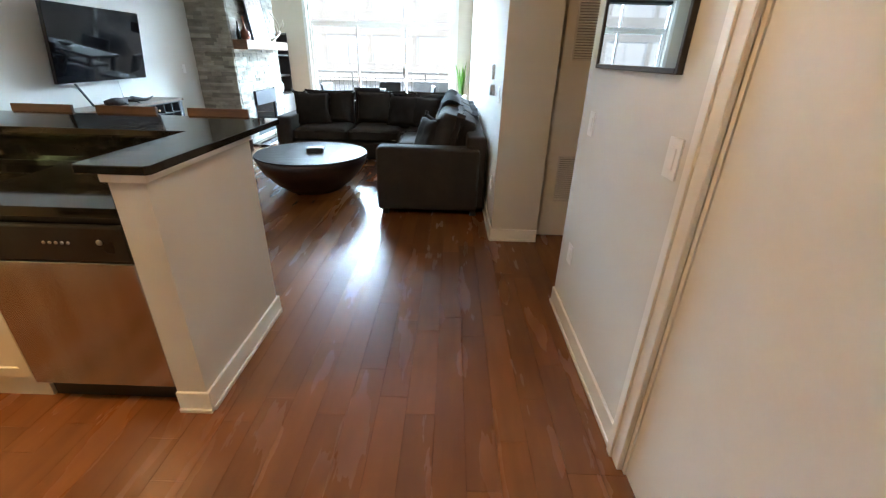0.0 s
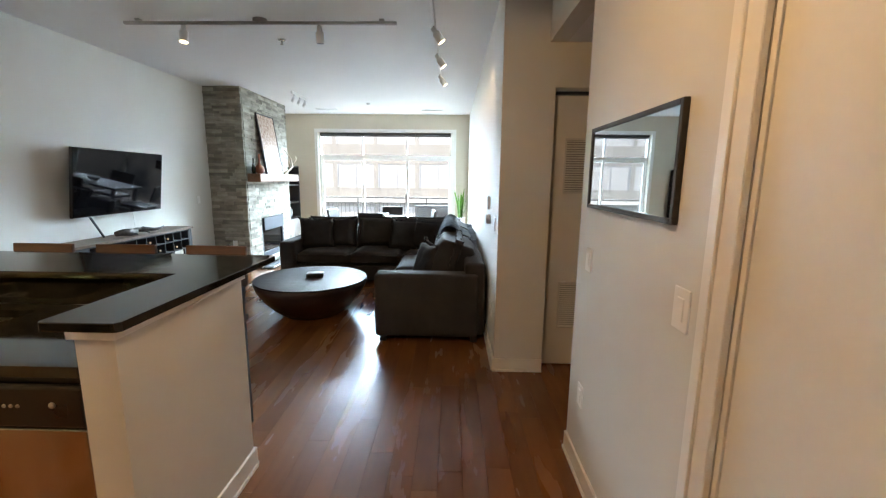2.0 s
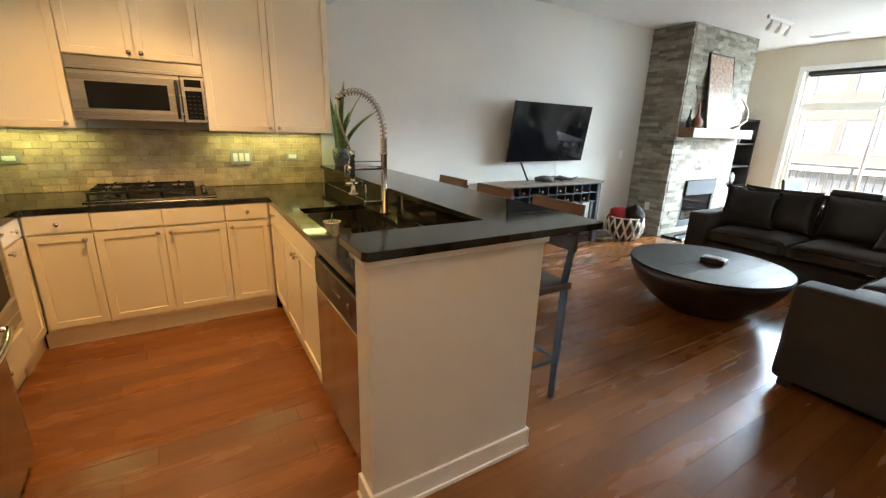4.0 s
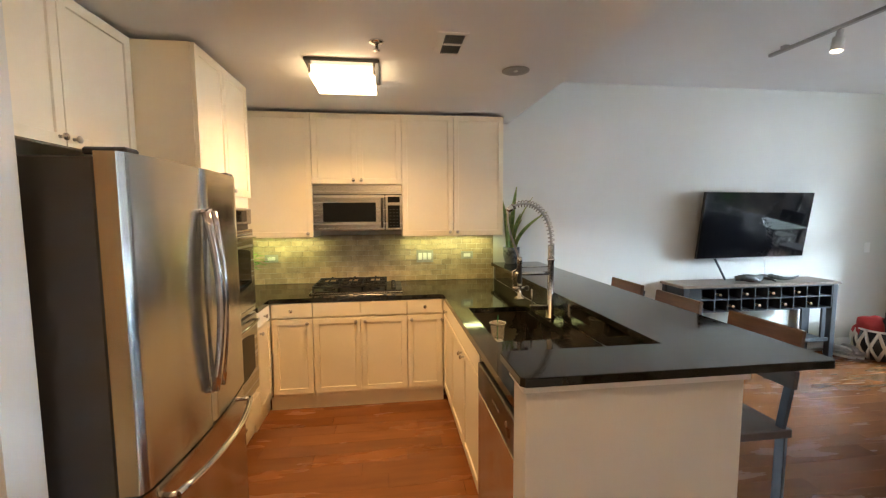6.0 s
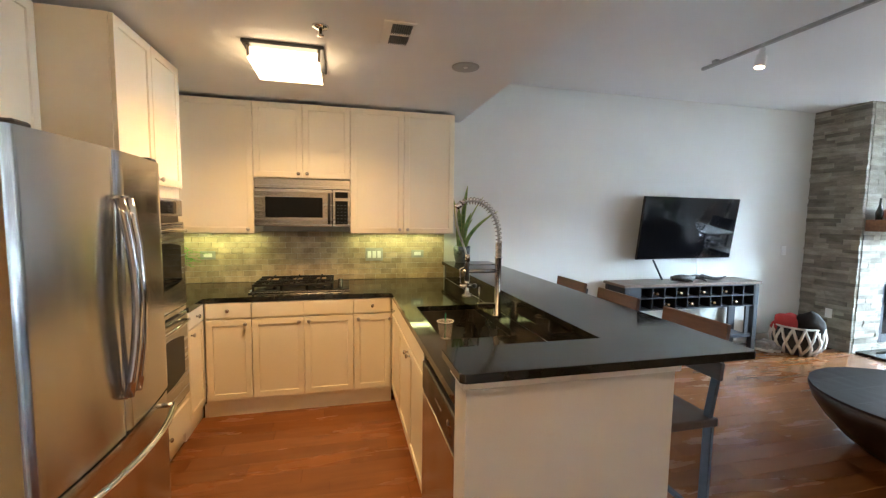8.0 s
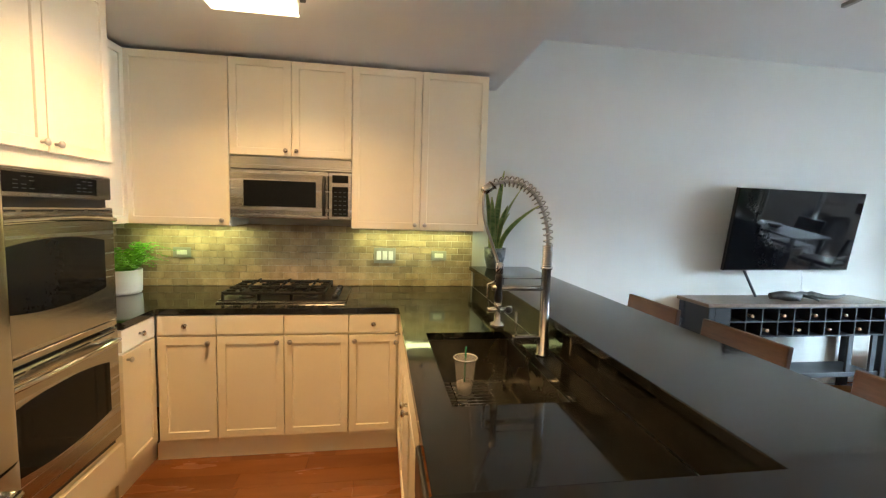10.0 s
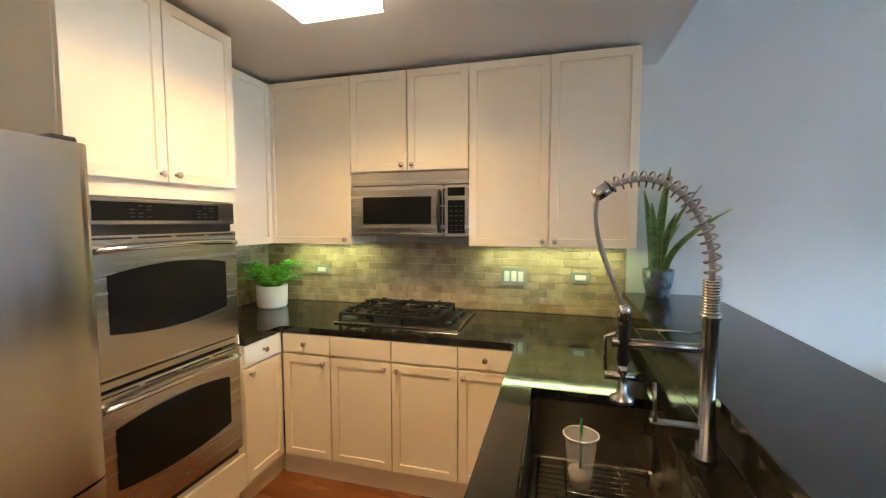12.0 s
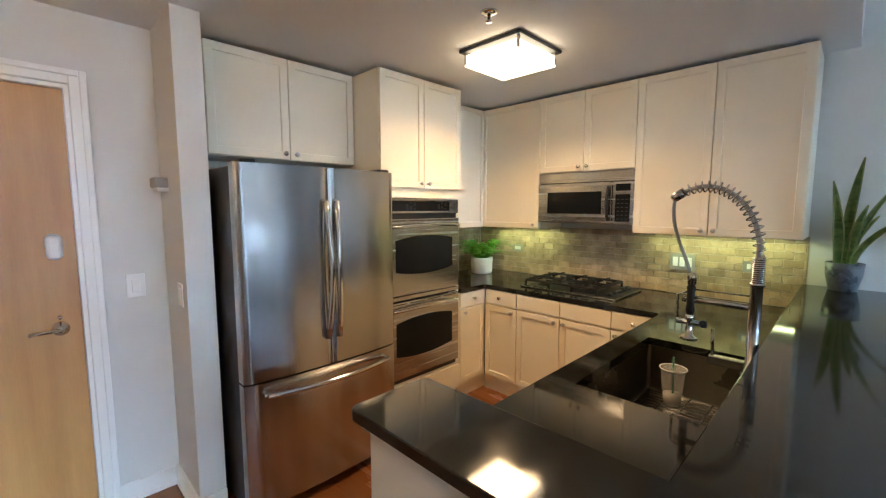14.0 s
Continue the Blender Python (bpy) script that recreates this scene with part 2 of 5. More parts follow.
CORK = surf("foil_cap", (0.25, 0.1, 0.05), (0.5, 0.35, 0.2), 30, 0.4, vary=0.4)
SILVER = surf("silver_cloth", (0.4, 0.4, 0.42), (0.55, 0.55, 0.57), 8, 0.5)

# ---- geometry helpers ----


def bx(bm, x0, x1, y0, y1, z0, z1, bev=0.0, seg=1, m=None):
    """A box, with its edges rounded by bev."""
    t = bmesh.new()
    bmesh.ops.create_cube(t, size=1, matrix=Matrix.Translation(((x0 + x1) / 2, (y0 + y1) / 2, (z0 + z1) / 2)) @ Matrix.Diagonal((abs(x1 - x0), abs(y1 - y0), abs(z1 - z0), 1)))
    if bev:
        bmesh.ops.bevel(t, geom=t.edges[:], offset=bev, segments=seg, profile=0.5, affect="EDGES")
    join(bm, t, m)
    return bm


def join(bm, t, m=None):
    if m is not None:
        bmesh.ops.transform(t, matrix=m, verts=t.verts[:])
    me = bpy.data.meshes.new("tmp")
    t.to_mesh(me)
    t.free()
    bm.from_mesh(me)
    bpy.data.meshes.remove(me)


def box(*a, **k):
    return bx(bmesh.new(), *a, **k)


def tube(bm, pts, r, seg=10, cap=True):
    """A round bar along pts; r is one radius or one for each point."""
    pts = [Vector(p) for p in pts]
    rs = r if isinstance(r, (list, tuple)) else [r] * len(pts)
    rings, up = [], None
    for i, p in enumerate(pts):
        d = (pts[min(i + 1, len(pts) - 1)] - pts[max(i - 1, 0)]).normalized()
        if up is None:
            up = d.orthogonal().normalized()
        up = (up - d * up.dot(d)).normalized()
        side = d.cross(up)
        rings.append([bm.verts.new(p + (up * math.cos(2 * math.pi * k / seg) + side * math.sin(2 * math.pi * k / seg)) * rs[i]) for k in range(seg)])
    for a, b in zip(rings, rings[1:]):
        for k in range(seg):
            f = bm.faces.new((a[k], a[(k + 1) % seg], b[(k + 1) % seg], b[k]))
            f.smooth = True
    if cap:
        bm.faces.new(rings[0][::-1])
        bm.faces.new(rings[-1])
    bmesh.ops.recalc_face_normals(bm, faces=bm.faces[:])
    return bm


def rod(*pts, r=0.01, seg=10):
    return tube(bmesh.new(), pts, r, seg)


def lathe(profile, seg=32, bm=None, at=(0, 0, 0)):
    """A turned body from (radius, height) pairs."""
    bm = bm or bmesh.new()
    rings = []
    for r, z in profile:
        rings.append([bm.verts.new((at[0] + max(r, 0.0004) * math.cos(2 * math.pi * k / seg), at[1] + max(r, 0.0004) * math.sin(2 * math.pi * k / seg), at[2] + z)) for k in range(seg)])
    for a, b in zip(rings, rings[1:]):
        for k in range(seg):
            bm.faces.new((a[k], a[(k + 1) % seg], b[(k + 1) % seg], b[k])).smooth = True
    bm.faces.new(rings[0][::-1])
    bm.faces.new(rings[-1])
    bmesh.ops.recalc_face_normals(bm, faces=bm.faces[:])
    return bm


def prism(poly, z0, z1, bev=0.0, bm=None):
    """A flat outline raised from z0 to z1."""
    t = bmesh.new()
    low = [t.verts.new((x, y, z0)) for x, y in poly]
    high = [t.verts.new((x, y, z1)) for x, y in poly]
    t.faces.new(low[::-1])
    t.faces.new(high)
    for i in range(len(poly)):
        j = (i + 1) % len(poly)
        t.faces.new((low[i], low[j], high[j], high[i]))
    bmesh.ops.recalc_face_normals(t, faces=t.faces[:])
    if bev:
        bmesh.ops.bevel(t, geom=t.edges[:], offset=bev, segments=2, profile=0.5, affect="EDGES")
    bm = bm or bmesh.new()
    join(bm, t)
    return bm


def cushion(w, d, h, puff=0.35, n=10, m=None, lump=0.0, seed=0):
    """A stuffed cushion: thick in the middle, thin at its seams."""
    t = bmesh.new()
    bmesh.ops.create_cube(t, size=1)
    bmesh.ops.subdivide_edges(t, edges=t.edges[:], cuts=n, use_grid_fill=True)
    for v in t.verts:
        x, y, z = v.co * 2
        k = (1 - puff) + puff * max(0.0, (1 - x ** 4) * (1 - y ** 4)) ** 0.45
        ear = 0.09 * puff
        bulge = lump * noise.noise(Vector((x * 2 + seed, y * 2, z)))
        v.co = Vector((x * w / 2 * (1 - ear * (1 - y * y)), y * d / 2 * (1 - ear * (1 - x * x)), z * h / 2 * k + bulge))
    bmesh.ops.bevel(t, geom=[e for e in t.edges if len(e.link_faces) == 2 and e.calc_face_angle(0) > 0.7], offset=min(h * 0.2, 0.03), segments=2, affect="EDGES")
    for f in t.faces:
        f.smooth = True
    bm = bmesh.new()
    join(bm, t, m)
    return bm


def part(name, bm, material, parent=None, label="", data=None):
    """Links a bmesh as one mesh object under a thing or a part."""
    me = data
    if me is None:
        me = bpy.data.meshes.new(name)
        bm.to_mesh(me)
        bm.free()
        me.materials.append(material)
    ob = new(name, me)
    ob.parent = parent
    if label:
        tagged(ob, label)
    return ob


def thing(name, label, category, m=None, group=""):
    ob = new(name)
    ob.empty_display_size = 0.1
    ob.matrix_basis = m if m is not None else Matrix()
    return tagged(ob, label, category, group)


def solid(name, bm, material, label, category, m=None, group=""):
    ob = part(name, bm, material)
    if m is not None:
        ob.matrix_basis = m
    return tagged(ob, label, category, group)


def structure(name, bm, material, label, category):
    return tagged(part(name, bm, material), label, category, kind="structure")


# ---- plan ----
WX, EX = -3.76, 0.43          # west wall, living room's east wall
HX = 0.75                     # hall's east wall
SY, NY = -0.56, 9.52          # kitchen's south wall, window wall
LOW, HIGH = 2.445, 2.86       # kitchen and living room ceilings
SOFFIT = 2.2                  # where the low ceiling ends
ENTRY = -0.37                 # entry wall
T = 0.12

structure("wall_west", box(WX - T, WX, SY - T, NY + 0.2, 0, HIGH), PAINT, "pale grey painted plaster wall", "wall")
structure("wall_kitchen_south", box(WX, -1.009, SY - T, SY, 0, LOW + 0.1), PAINT, "pale painted wall behind the kitchen cabinets", "wall")
structure("wall_fridge_pier", box(-1.009, -0.887, SY - T, 0.03, 0, LOW), PAINT, "pale painted wall end beside the refrigerator", "wall")

# entry wall with its door opening
DX0, DX1, DH = -0.555, 0.355, 2.11
w = box(-0.887, DX0, ENTRY - T, ENTRY, 0, LOW)
bx(w, DX1, HX + T, ENTRY - T, ENTRY, 0, LOW)
bx(w, DX0, DX1, ENTRY - T, ENTRY, DH, LOW)
structure("wall_entry", w, PAINT, "pale painted wall around the entry door", "wall")

# hall wall with the side door's opening
SD0, SD1 = 0.31, 1.22
w = box(HX, HX + T, ENTRY, SD0, 0, LOW)
bx(w, HX, HX + T, SD1, 2.42, 0, LOW)
bx(w, HX, HX + T, SD0, SD1, 2.10, LOW)
bx(w, HX, HX + T, SOFFIT, 3.353, LOW, HIGH + 0.1)
structure("wall_hall", w, PAINT, "warm-lit painted hall wall", "wall")
structure("wall_side_hall", box(HX + T, 2.9, 2.42 - T, 2.42, 0, LOW), PAINT, "painted wall of the side hall", "wall")
structure("wall_side_hall_end", box(2.9, 3.0, 2.3, 3.6, 0, LOW), PAINT, "painted wall closing the side hall", "wall")
w = box(EX, 0.806, 3.353, 3.353 + T, 0, HIGH)
bx(w, 0.806, 1.70, 3.353, 3.353 + T, 2.145, LOW)
bx(w, 1.70, 2.9, 3.353, 3.353 + T, 0, LOW)
structure("wall_closet_pier", w, PAINT, "shaded painted wall end beside the closet door", "wall")
structure("wall_closet_back", box(0.55, 2.9, 3.9, 4.0, 0, LOW), PAINT, "closet back wall", "wall")
structure("wall_east", box(EX, EX + T, 3.353 + T, NY + 0.2, 0, HIGH), PAINT, "pale painted living room wall", "wall")

# window wall
GX0, GX1, GZ0, GZ1 = -2.89, 0.08, 0.06, 2.48
w = box(WX, GX0, NY, NY + 0.2, 0, HIGH)
bx(w, GX1, EX, NY, NY + 0.2, 0, HIGH)
bx(w, GX0, GX1, NY, NY + 0.2, GZ1, HIGH)
bx(w, GX0, GX1, NY, NY + 0.2, -0.1, GZ0)
structure("wall_north", w, WARMPAINT, "beige-tinted wall around the wide window, lamp warmth in its colour", "wall")

structure("ceiling_kitchen", box(WX - T, 3.0, -0.8, SOFFIT, LOW, HIGH + 0.15), CEIL, "low white kitchen ceiling", "ceiling")
structure("ceiling_side_hall", box(HX + T, 3.0, SOFFIT, 4.0, LOW, LOW + 0.12), CEIL, "low white side hall ceiling", "ceiling")
structure("ceiling_living", box(WX - T, HX + T, SOFFIT, NY + 0.2, HIGH, HIGH + 0.15), CEIL, "high white living room ceiling", "ceiling")
slab = box(WX - T, 0.9, -0.68, NY + 0.2, -0.2, -0.012)
bx(slab, 0.9, 2.95, 2.2, 3.95, -0.2, -0.012)
floor = structure("floor", slab, SUBFLOOR, "dark reddish-brown wooden plank floor", "floor")


def base(x0, y0, x1, y1, nx, ny, name="baseboard"):
    """A two-step baseboard along a wall from one point to another, standing out towards (nx, ny)."""
    b = bmesh.new()
    for d, h in ((0.014, 0.105), (0.022, 0.02)):
        xs, ys = sorted((x0, x1)), sorted((y0, y1))
        if nx:
            bx(b, x0, x0 + nx * d, ys[0], ys[1], 0, h, 0.002)
        else:
            bx(b, xs[0], xs[1], y0, y0 + ny * d, 0, h, 0.002)
    return structure(name, b, TRIM, "white painted baseboard", "baseboard")


base(WX, 2.22, WX, 6.7, 1, 0)
base(WX, 8.52, WX, NY, 1, 0)
base(EX, 3.353, EX, NY, -1, 0)
base(EX - 0.014, 3.353, 0.806, 3.353, 0, -1)
base(HX, 1.317, HX, 2.42, -1, 0)
base(HX, ENTRY, HX, 0.215, -1, 0)
base(-0.887, 0.044, -0.887, ENTRY, 1, 0)
base(-1.009, 0.03, -0.873, 0.03, 0, 1)
base(-0.87, ENTRY, DX0 - 0.064, ENTRY, 0, 1)
base(WX, NY, GX0 - 0.07, NY, 0, -1)
base(GX1 + 0.07, NY, EX, NY, 0, -1)


def casing(name, x0, x1, z1, m, depth=0.02, wide=0.085):
    """Door casing in its own plane: legs and head, with an inner bead."""
    b = bmesh.new()
    for i, o, d, y in ((0.0, wide, depth, -0.0005), (wide * 0.6, wide + 0.002, depth + 0.009, -0.004)):
        bx(b, x0 - o, x0 - i, -d, y, 0, z1 + o, 0.003, m=m)
        bx(b, x1 + i, x1 + o, -d, y, 0, z1 + o, 0.003, m=m)
        bx(b, x0 - i, x1 + i, -d, y, z1 + i, z1 + o, 0.003, m=m)
    # jamb
    for xa, xb in ((x0 + 0.0005, x0 + 0.018), (x1 - 0.018, x1 - 0.0005)):
        bx(b, xa, xb, 0.001, 0.115, 0, z1 - 0.0005, 0.001, m=m)
    bx(b, x0 + 0.018, x1 - 0.018, 0.001, 0.115, z1 - 0.018, z1 - 0.0005, 0.001, m=m)
    return structure(name, b, TRIM, "white painted door casing", "door casing")


def facing(x, y, z, d):
    """A plane whose front looks along d: local x to the viewer's right, local y into the thing."""
    return pose(x, y, z, 0, 0, {"-y": 0, "+x": 90, "+y": 180, "-x": 270}[d])


# entry door
M = facing(0, ENTRY, 0, "+y")
casing("trim_entry_door", -DX1, -DX0, DH, M, wide=0.062)
d = tagged(new("door_1"), "closed maple veneer entry door with lever handle", "door", kind="structure")
d.matrix_basis = M @ pose(-DX1 + 0.02, 0.03, 0)
part("leaf", box(0, 0.87, 0, 0.045, 0.008, DH - 0.02, 0.002), DOORWOOD, d)
lev = lathe([(0.0, 0), (0.033, 0), (0.033, 0.012), (0.014, 0.02), (0.012, 0.055), (0.0, 0.056)], 20)
bmesh.ops.transform(lev, matrix=pose(0.79, 0, 0.975, 90), verts=lev.verts[:])
tube(lev, [(0.79, -0.05, 0.975), (0.74, -0.055, 0.975), (0.68, -0.05, 0.972)], 0.009)
part("lever_handle", lev, CHROME, d, "chrome lever handle")
tl = lathe([(0.0, 0), (0.009, 0), (0.007, 0.03), (0.0, 0.032)], 12)
bmesh.ops.transform(tl, matrix=pose(0.79, -0.0, 1.03, 90), verts=tl.verts[:])
part("thumb_turn", tl, CHROME, d)
pad = box(0.762, 0.822, -0.03, 0, 1.305, 1.425, 0.026, 4)
part("lock_pad", pad, WHITEMETAL, d, "rounded silver electronic lock")

# side door in the hall, set back in its jamb
M = facing(HX, 0, 0, "-x")
casing("trim_side_door", -SD1, -SD0, 2.10, M, wide=0.092)
d = tagged(new("door_2"), "closed cream flush door in a white casing", "door", kind="structure")
d.matrix_basis = M @ pose(-SD1 + 0.0205, 0.005, 0)
part("leaf", box(0, SD1 - SD0 - 0.041, 0, 0.04, 0.008, 2.078, 0.002), TRIM, d)

# closet door with two grilles
d = tagged(new("door_3"), "white closet door with upper and lower grilles", "door", kind="structure")
d.matrix_basis = facing(0.815, 3.476, 0, "-y")
part("leaf", box(0, 0.87, 0, 0.035, 0.012, 2.115, 0.002), TRIM, d)
part("head_track", box(-0.005, 0.88, -0.01, 0.04, 2.12, 2.142), BLACK, d, "dark head track")


def grille(x0, x1, z0, z1, mat, parent):
    b = bmesh.new()
    for xa, xb in ((x0, x0 + 0.012), (x1 - 0.012, x1)):
        bx(b, xa, xb, -0.012, 0, z0, z1)
    for za, zb in ((z0, z0 + 0.012), (z1 - 0.012, z1)):
        bx(b, x0 + 0.012, x1 - 0.012, -0.012, 0, za, zb)
    g = part("grille", b, mat, parent)
    part("backing", box(x0 + 0.012, x1 - 0.012, -0.002, -0.0005, z0 + 0.012, z1 - 0.012), GREYMETAL, g)
    n = int((z1 - z0) / 0.018)
    me = None
    for i in range(n):
        zc = z0 + 0.012 + (i + 0.5) * (z1 - z0 - 0.024) / n
        s = box(x0 + 0.012, x1 - 0.012, -0.001, 0.001, -0.0065, 0.0065) if me is None else None
        ob = part("slat", s, mat, g, data=me)
        me = ob.data
        ob.matrix_basis = pose(0, -0.007, zc, -40)


grille(0.11, 0.31, 1.40, 1.81, WHITEMETAL, d)
grille(0.12, 0.31, 0.325, 0.705, WHITEMETAL, d)

# ---- kitchen cabinets ----


def knob(parent, x, z, y=0.0):
    b = lathe([(0.0, 0), (0.007, 0), (0.006, 0.012), (0.014, 0.02), (0.014, 0.026), (0.008, 0.03), (0.0, 0.031)], 14)
    bmesh.ops.transform(b, matrix=pose(x, y, z, 90), verts=b.verts[:])
    return part("knob", b, NICKEL, parent)


def front(name, parent, x0, x1, z0, z1, kx=None, kz=None, rail=0.062, flat=False):
    """A shaker front: frame proud of a recessed panel, on the plane y = 0."""
    g, th = 0.0028, 0.02
    x0, x1, z0, z1 = x0 + g, x1 - g, z0 + g, z1 - g
    b = bmesh.new()
    bmesh.ops.create_cube(b, size=1, matrix=Matrix.Translation(((x0 + x1) / 2, -th / 2, (z0 + z1) / 2)) @ Matrix.Diagonal((x1 - x0, th, z1 - z0, 1)))
    if not flat:
        face = min(b.faces, key=lambda f: f.calc_center_median().y)
        bmesh.ops.inset_region(b, faces=[face], thickness=rail)
        bmesh.ops.inset_region(b, faces=[face], thickness=0.004, depth=-0.008)
    rim = [e for e in b.edges if len(e.link_faces) == 2 and all(min(abs(v.co.x - x0), abs(v.co.x - x1), abs(v.co.z - z0), abs(v.co.z - z1)) < 1e-5 and abs(v.co.y + th) < 1e-5 for v in e.verts)]
    bmesh.ops.bevel(b, geom=rim, offset=0.002, segments=2, profile=0.5, affect="EDGES")
    ob = part(name, b, CAB, parent)
    if kx is not None:
        knob(ob, kx, kz, -th)
    return ob


def cabinet(label, m, w, depth, z0, z1, group=""):
    c = thing("kitchen_cabinet", label, "cabinet", m, group)
    part("body", box(0.0005, w - 0.0005, 0.001, depth, z0, z1, 0.001), CAB, c)
    return c


UP, UT = 1.368, 2.418
wall_l = "cream shaker wall cabinet with two doors and nickel knobs"
base_l = "cream shaker base cabinet with drawer and door"
GU, GB = "wall cabinets", "base cabinets"
M = facing(-3.385, 0, 0, "+x")
c = cabinet("cream shaker wall cabinet with a single door", M @ pose(-0.222, 0, 0), 0.607, 0.37, UP, UT, GU)
front("door", c, 0.0, 0.607, UP, UT, 0.565, UP + 0.035)
c = cabinet("short cream wall cabinet above the microwave", M @ pose(0.385, 0, 0), 0.757, 0.37, 1.82, UT, GU)
front("door", c, 0, 0.3785, 1.82, UT, 0.345, 1.855)
front("door", c, 0.3785, 0.757, 1.82, UT, 0.412, 1.855)
c = cabinet(wall_l, M @ pose(1.142, 0, 0), 0.908, 0.37, UP, UT, GU)
front("door", c, 0, 0.454, UP, UT, 0.42, UP + 0.035)
front("door", c, 0.454, 0.908, UP, UT, 0.488, UP + 0.035)
c = cabinet("cream corner wall cabinet beside the ovens", facing(-2.737, -0.222, 0, "+y"), 0.64, 0.335, UP, UT, GU)
front("door", c, 0, 0.64, UP, UT, 0.04, UP + 0.035)
c = cabinet("cream wall cabinet above the refrigerator", facing(-1.075, -0.216, 0, "+y"), 0.9, 0.34, 1.83, UT, GU)
front("door", c, 0, 0.45, 1.83, UT, 0.415, 1.865)
front("door", c, 0.45, 0.9, 1.83, UT, 0.485, 1.865)
solid("cabinet_filler", box(-1.074, -1.010, -0.236, -0.216, 1.83, UT, 0.001), CAB, "cream filler strip beside the wall cabinet", "cabinet")

# tall oven cabinet
c = thing("oven_cabinet", "tall cream oven cabinet with doors above and drawer below", "cabinet", facing(-1.983, 0.068, 0, "+y"))
part("body", box(0.0, 0.752, 0.001, 0.62, 0.1, 0.32, 0.001), CAB, c)
b = box(0.0, 0.752, 0.001, 0.62, 1.612, UT, 0.001)
bx(b, 0.0, 0.03, 0.001, 0.62, 0.32, 1.612)
bx(b, 0.722, 0.752, 0.001, 0.62, 0.32, 1.612)
part("carcass", b, CAB, c)
front("door", c, 0, 0.376, 1.677, UT, 0.342, 1.712)
front("door", c, 0.376, 0.752, 1.677, UT, 0.41, 1.712)
front("drawer", c, 0, 0.752, 0.115, 0.305, 0.376, 0.215, flat=True)
part("kick_board", box(0.0, 0.752, 0.03, 0.05, 0, 0.1), CAB, c)


def arched(x0, x1, z0, z1, y0, y1, rise):
    """A pane whose top and bottom edges bow outwards."""
    pts = []
    for i in range(13):
        u = i / 12
        pts.append((x0 + (x1 - x0) * u, z1 + rise * (1 - (2 * u - 1) ** 2)))
    for i in range(13):
        u = 1 - i / 12
        pts.append((x0 + (x1 - x0) * u, z0 - rise * (1 - (2 * u - 1) ** 2)))
    b = prism(pts, y0, y1)
    bmesh.ops.transform(b, matrix=Matrix(((1, 0, 0, 0), (0, 0, 1, 0), (0, 1, 0, 0), (0, 0, 0, 1))), verts=b.verts[:])
    bmesh.ops.recalc_face_normals(b, faces=b.faces[:])
    return b


o = thing("double_wall_oven", "stainless steel double wall oven with dark windows", "oven", facing(-2.013, 0.068, 0, "+y"))
OW = 0.692
part("housing", box(0.002, OW - 0.002, 0.0, 0.55, 0.322, 1.61), BLACK, o)
pb = box(0.0, OW, -0.024, 0.0, 1.505, 1.608, 0.004)
p_ = part("control_panel", pb, STEELH, o)
part("display", box(0.04, OW - 0.1, -0.027, -0.022, 1.522, 1.592, 0.001), DARKGLASS, p_, "black glass control display")
for r in range(4):
    for k in range(3):
        for xa in (0.17, 0.47):
            if (r + k) % 4 != 3:
                part("marking", box(xa + k * 0.034, xa + k * 0.034 + 0.02, -0.0282, -0.0268, 1.535 + r * 0.014, 1.5375 + r * 0.014), FIREMETAL, p_)
for z0, z1 in ((0.945, 1.47), (0.36, 0.9)):
    dr = part("oven_door", box(0.0, OW, -0.03, 0.0, z0, z1, 0.006, 2), STEELH, o)
    part("window", arched(0.075, OW - 0.075, z0 + 0.165, z1 - 0.145, -0.033, -0.028, 0.028), DARKGLASS, dr, "dark oven glass")
    hp = [(0.02 + (OW - 0.04) * i / 16, -0.045 - 0.03 * (1 - (i / 8 - 1) ** 2), z1 - 0.055 + 0.012 * (1 - (i / 8 - 1) ** 2)) for i in range(17)]
    hb = tube(bmesh.new(), hp, 0.011)
    for xx in (0.025, OW - 0.025):
        tube(hb, [(xx, -0.028, z1 - 0.055), (xx, -0.05, z1 - 0.055)], 0.009)
    part("handle", hb, CHROME, dr, "bowed chrome handle")
    for k in range(4):
        part("vent_slot", box(0.03 + k * 0.165, 0.17 + k * 0.165, -0.0315, -0.029, z1 - 0.016, z1 - 0.01), BLACK, dr)
part("middle_trim", box(0.0, OW, -0.026, 0.0, 0.912, 0.94, 0.003), STEELH, o)

# base cabinets
M = facing(-3.05, 0, 0, "+x")
DZ0, DZ1, DRZ0, DRZ1 = 0.135, 0.748, 0.756, 0.872
c = cabinet(base_l, M @ pose(0.09, 0, 0), 0.325, 0.69, 0.1, 0.873, GB)
front("drawer", c, 0.012, 0.325, DRZ0, DRZ1, 0.165, 0.815, flat=True)
front("door", c, 0.012, 0.325, DZ0, DZ1, 0.285, DZ1 - 0.035)
part("kick_board", box(-0.02, 0.325, 0.02, 0.04, 0, 0.1), CAB, c)
c = cabinet("cream shaker base cabinet with two doors below the cooktop", M @ pose(0.415, 0, 0), 0.743, 0.69, 0.1, 0.873, GB)
for k in (0, 1):
    front("drawer", c, 0.3715 * k, 0.3715 * (k + 1), DRZ0, DRZ1, flat=True)
    front("door", c, 0.3715 * k, 0.3715 * (k + 1), DZ0, DZ1, 0.335 if k == 0 else 0.408, DZ1 - 0.035)
part("kick_board", box(0, 0.743, 0.02, 0.04, 0, 0.1), CAB, c)
c = cabinet(base_l, M @ pose(1.158, 0, 0), 0.3, 0.69, 0.1, 0.873, GB)
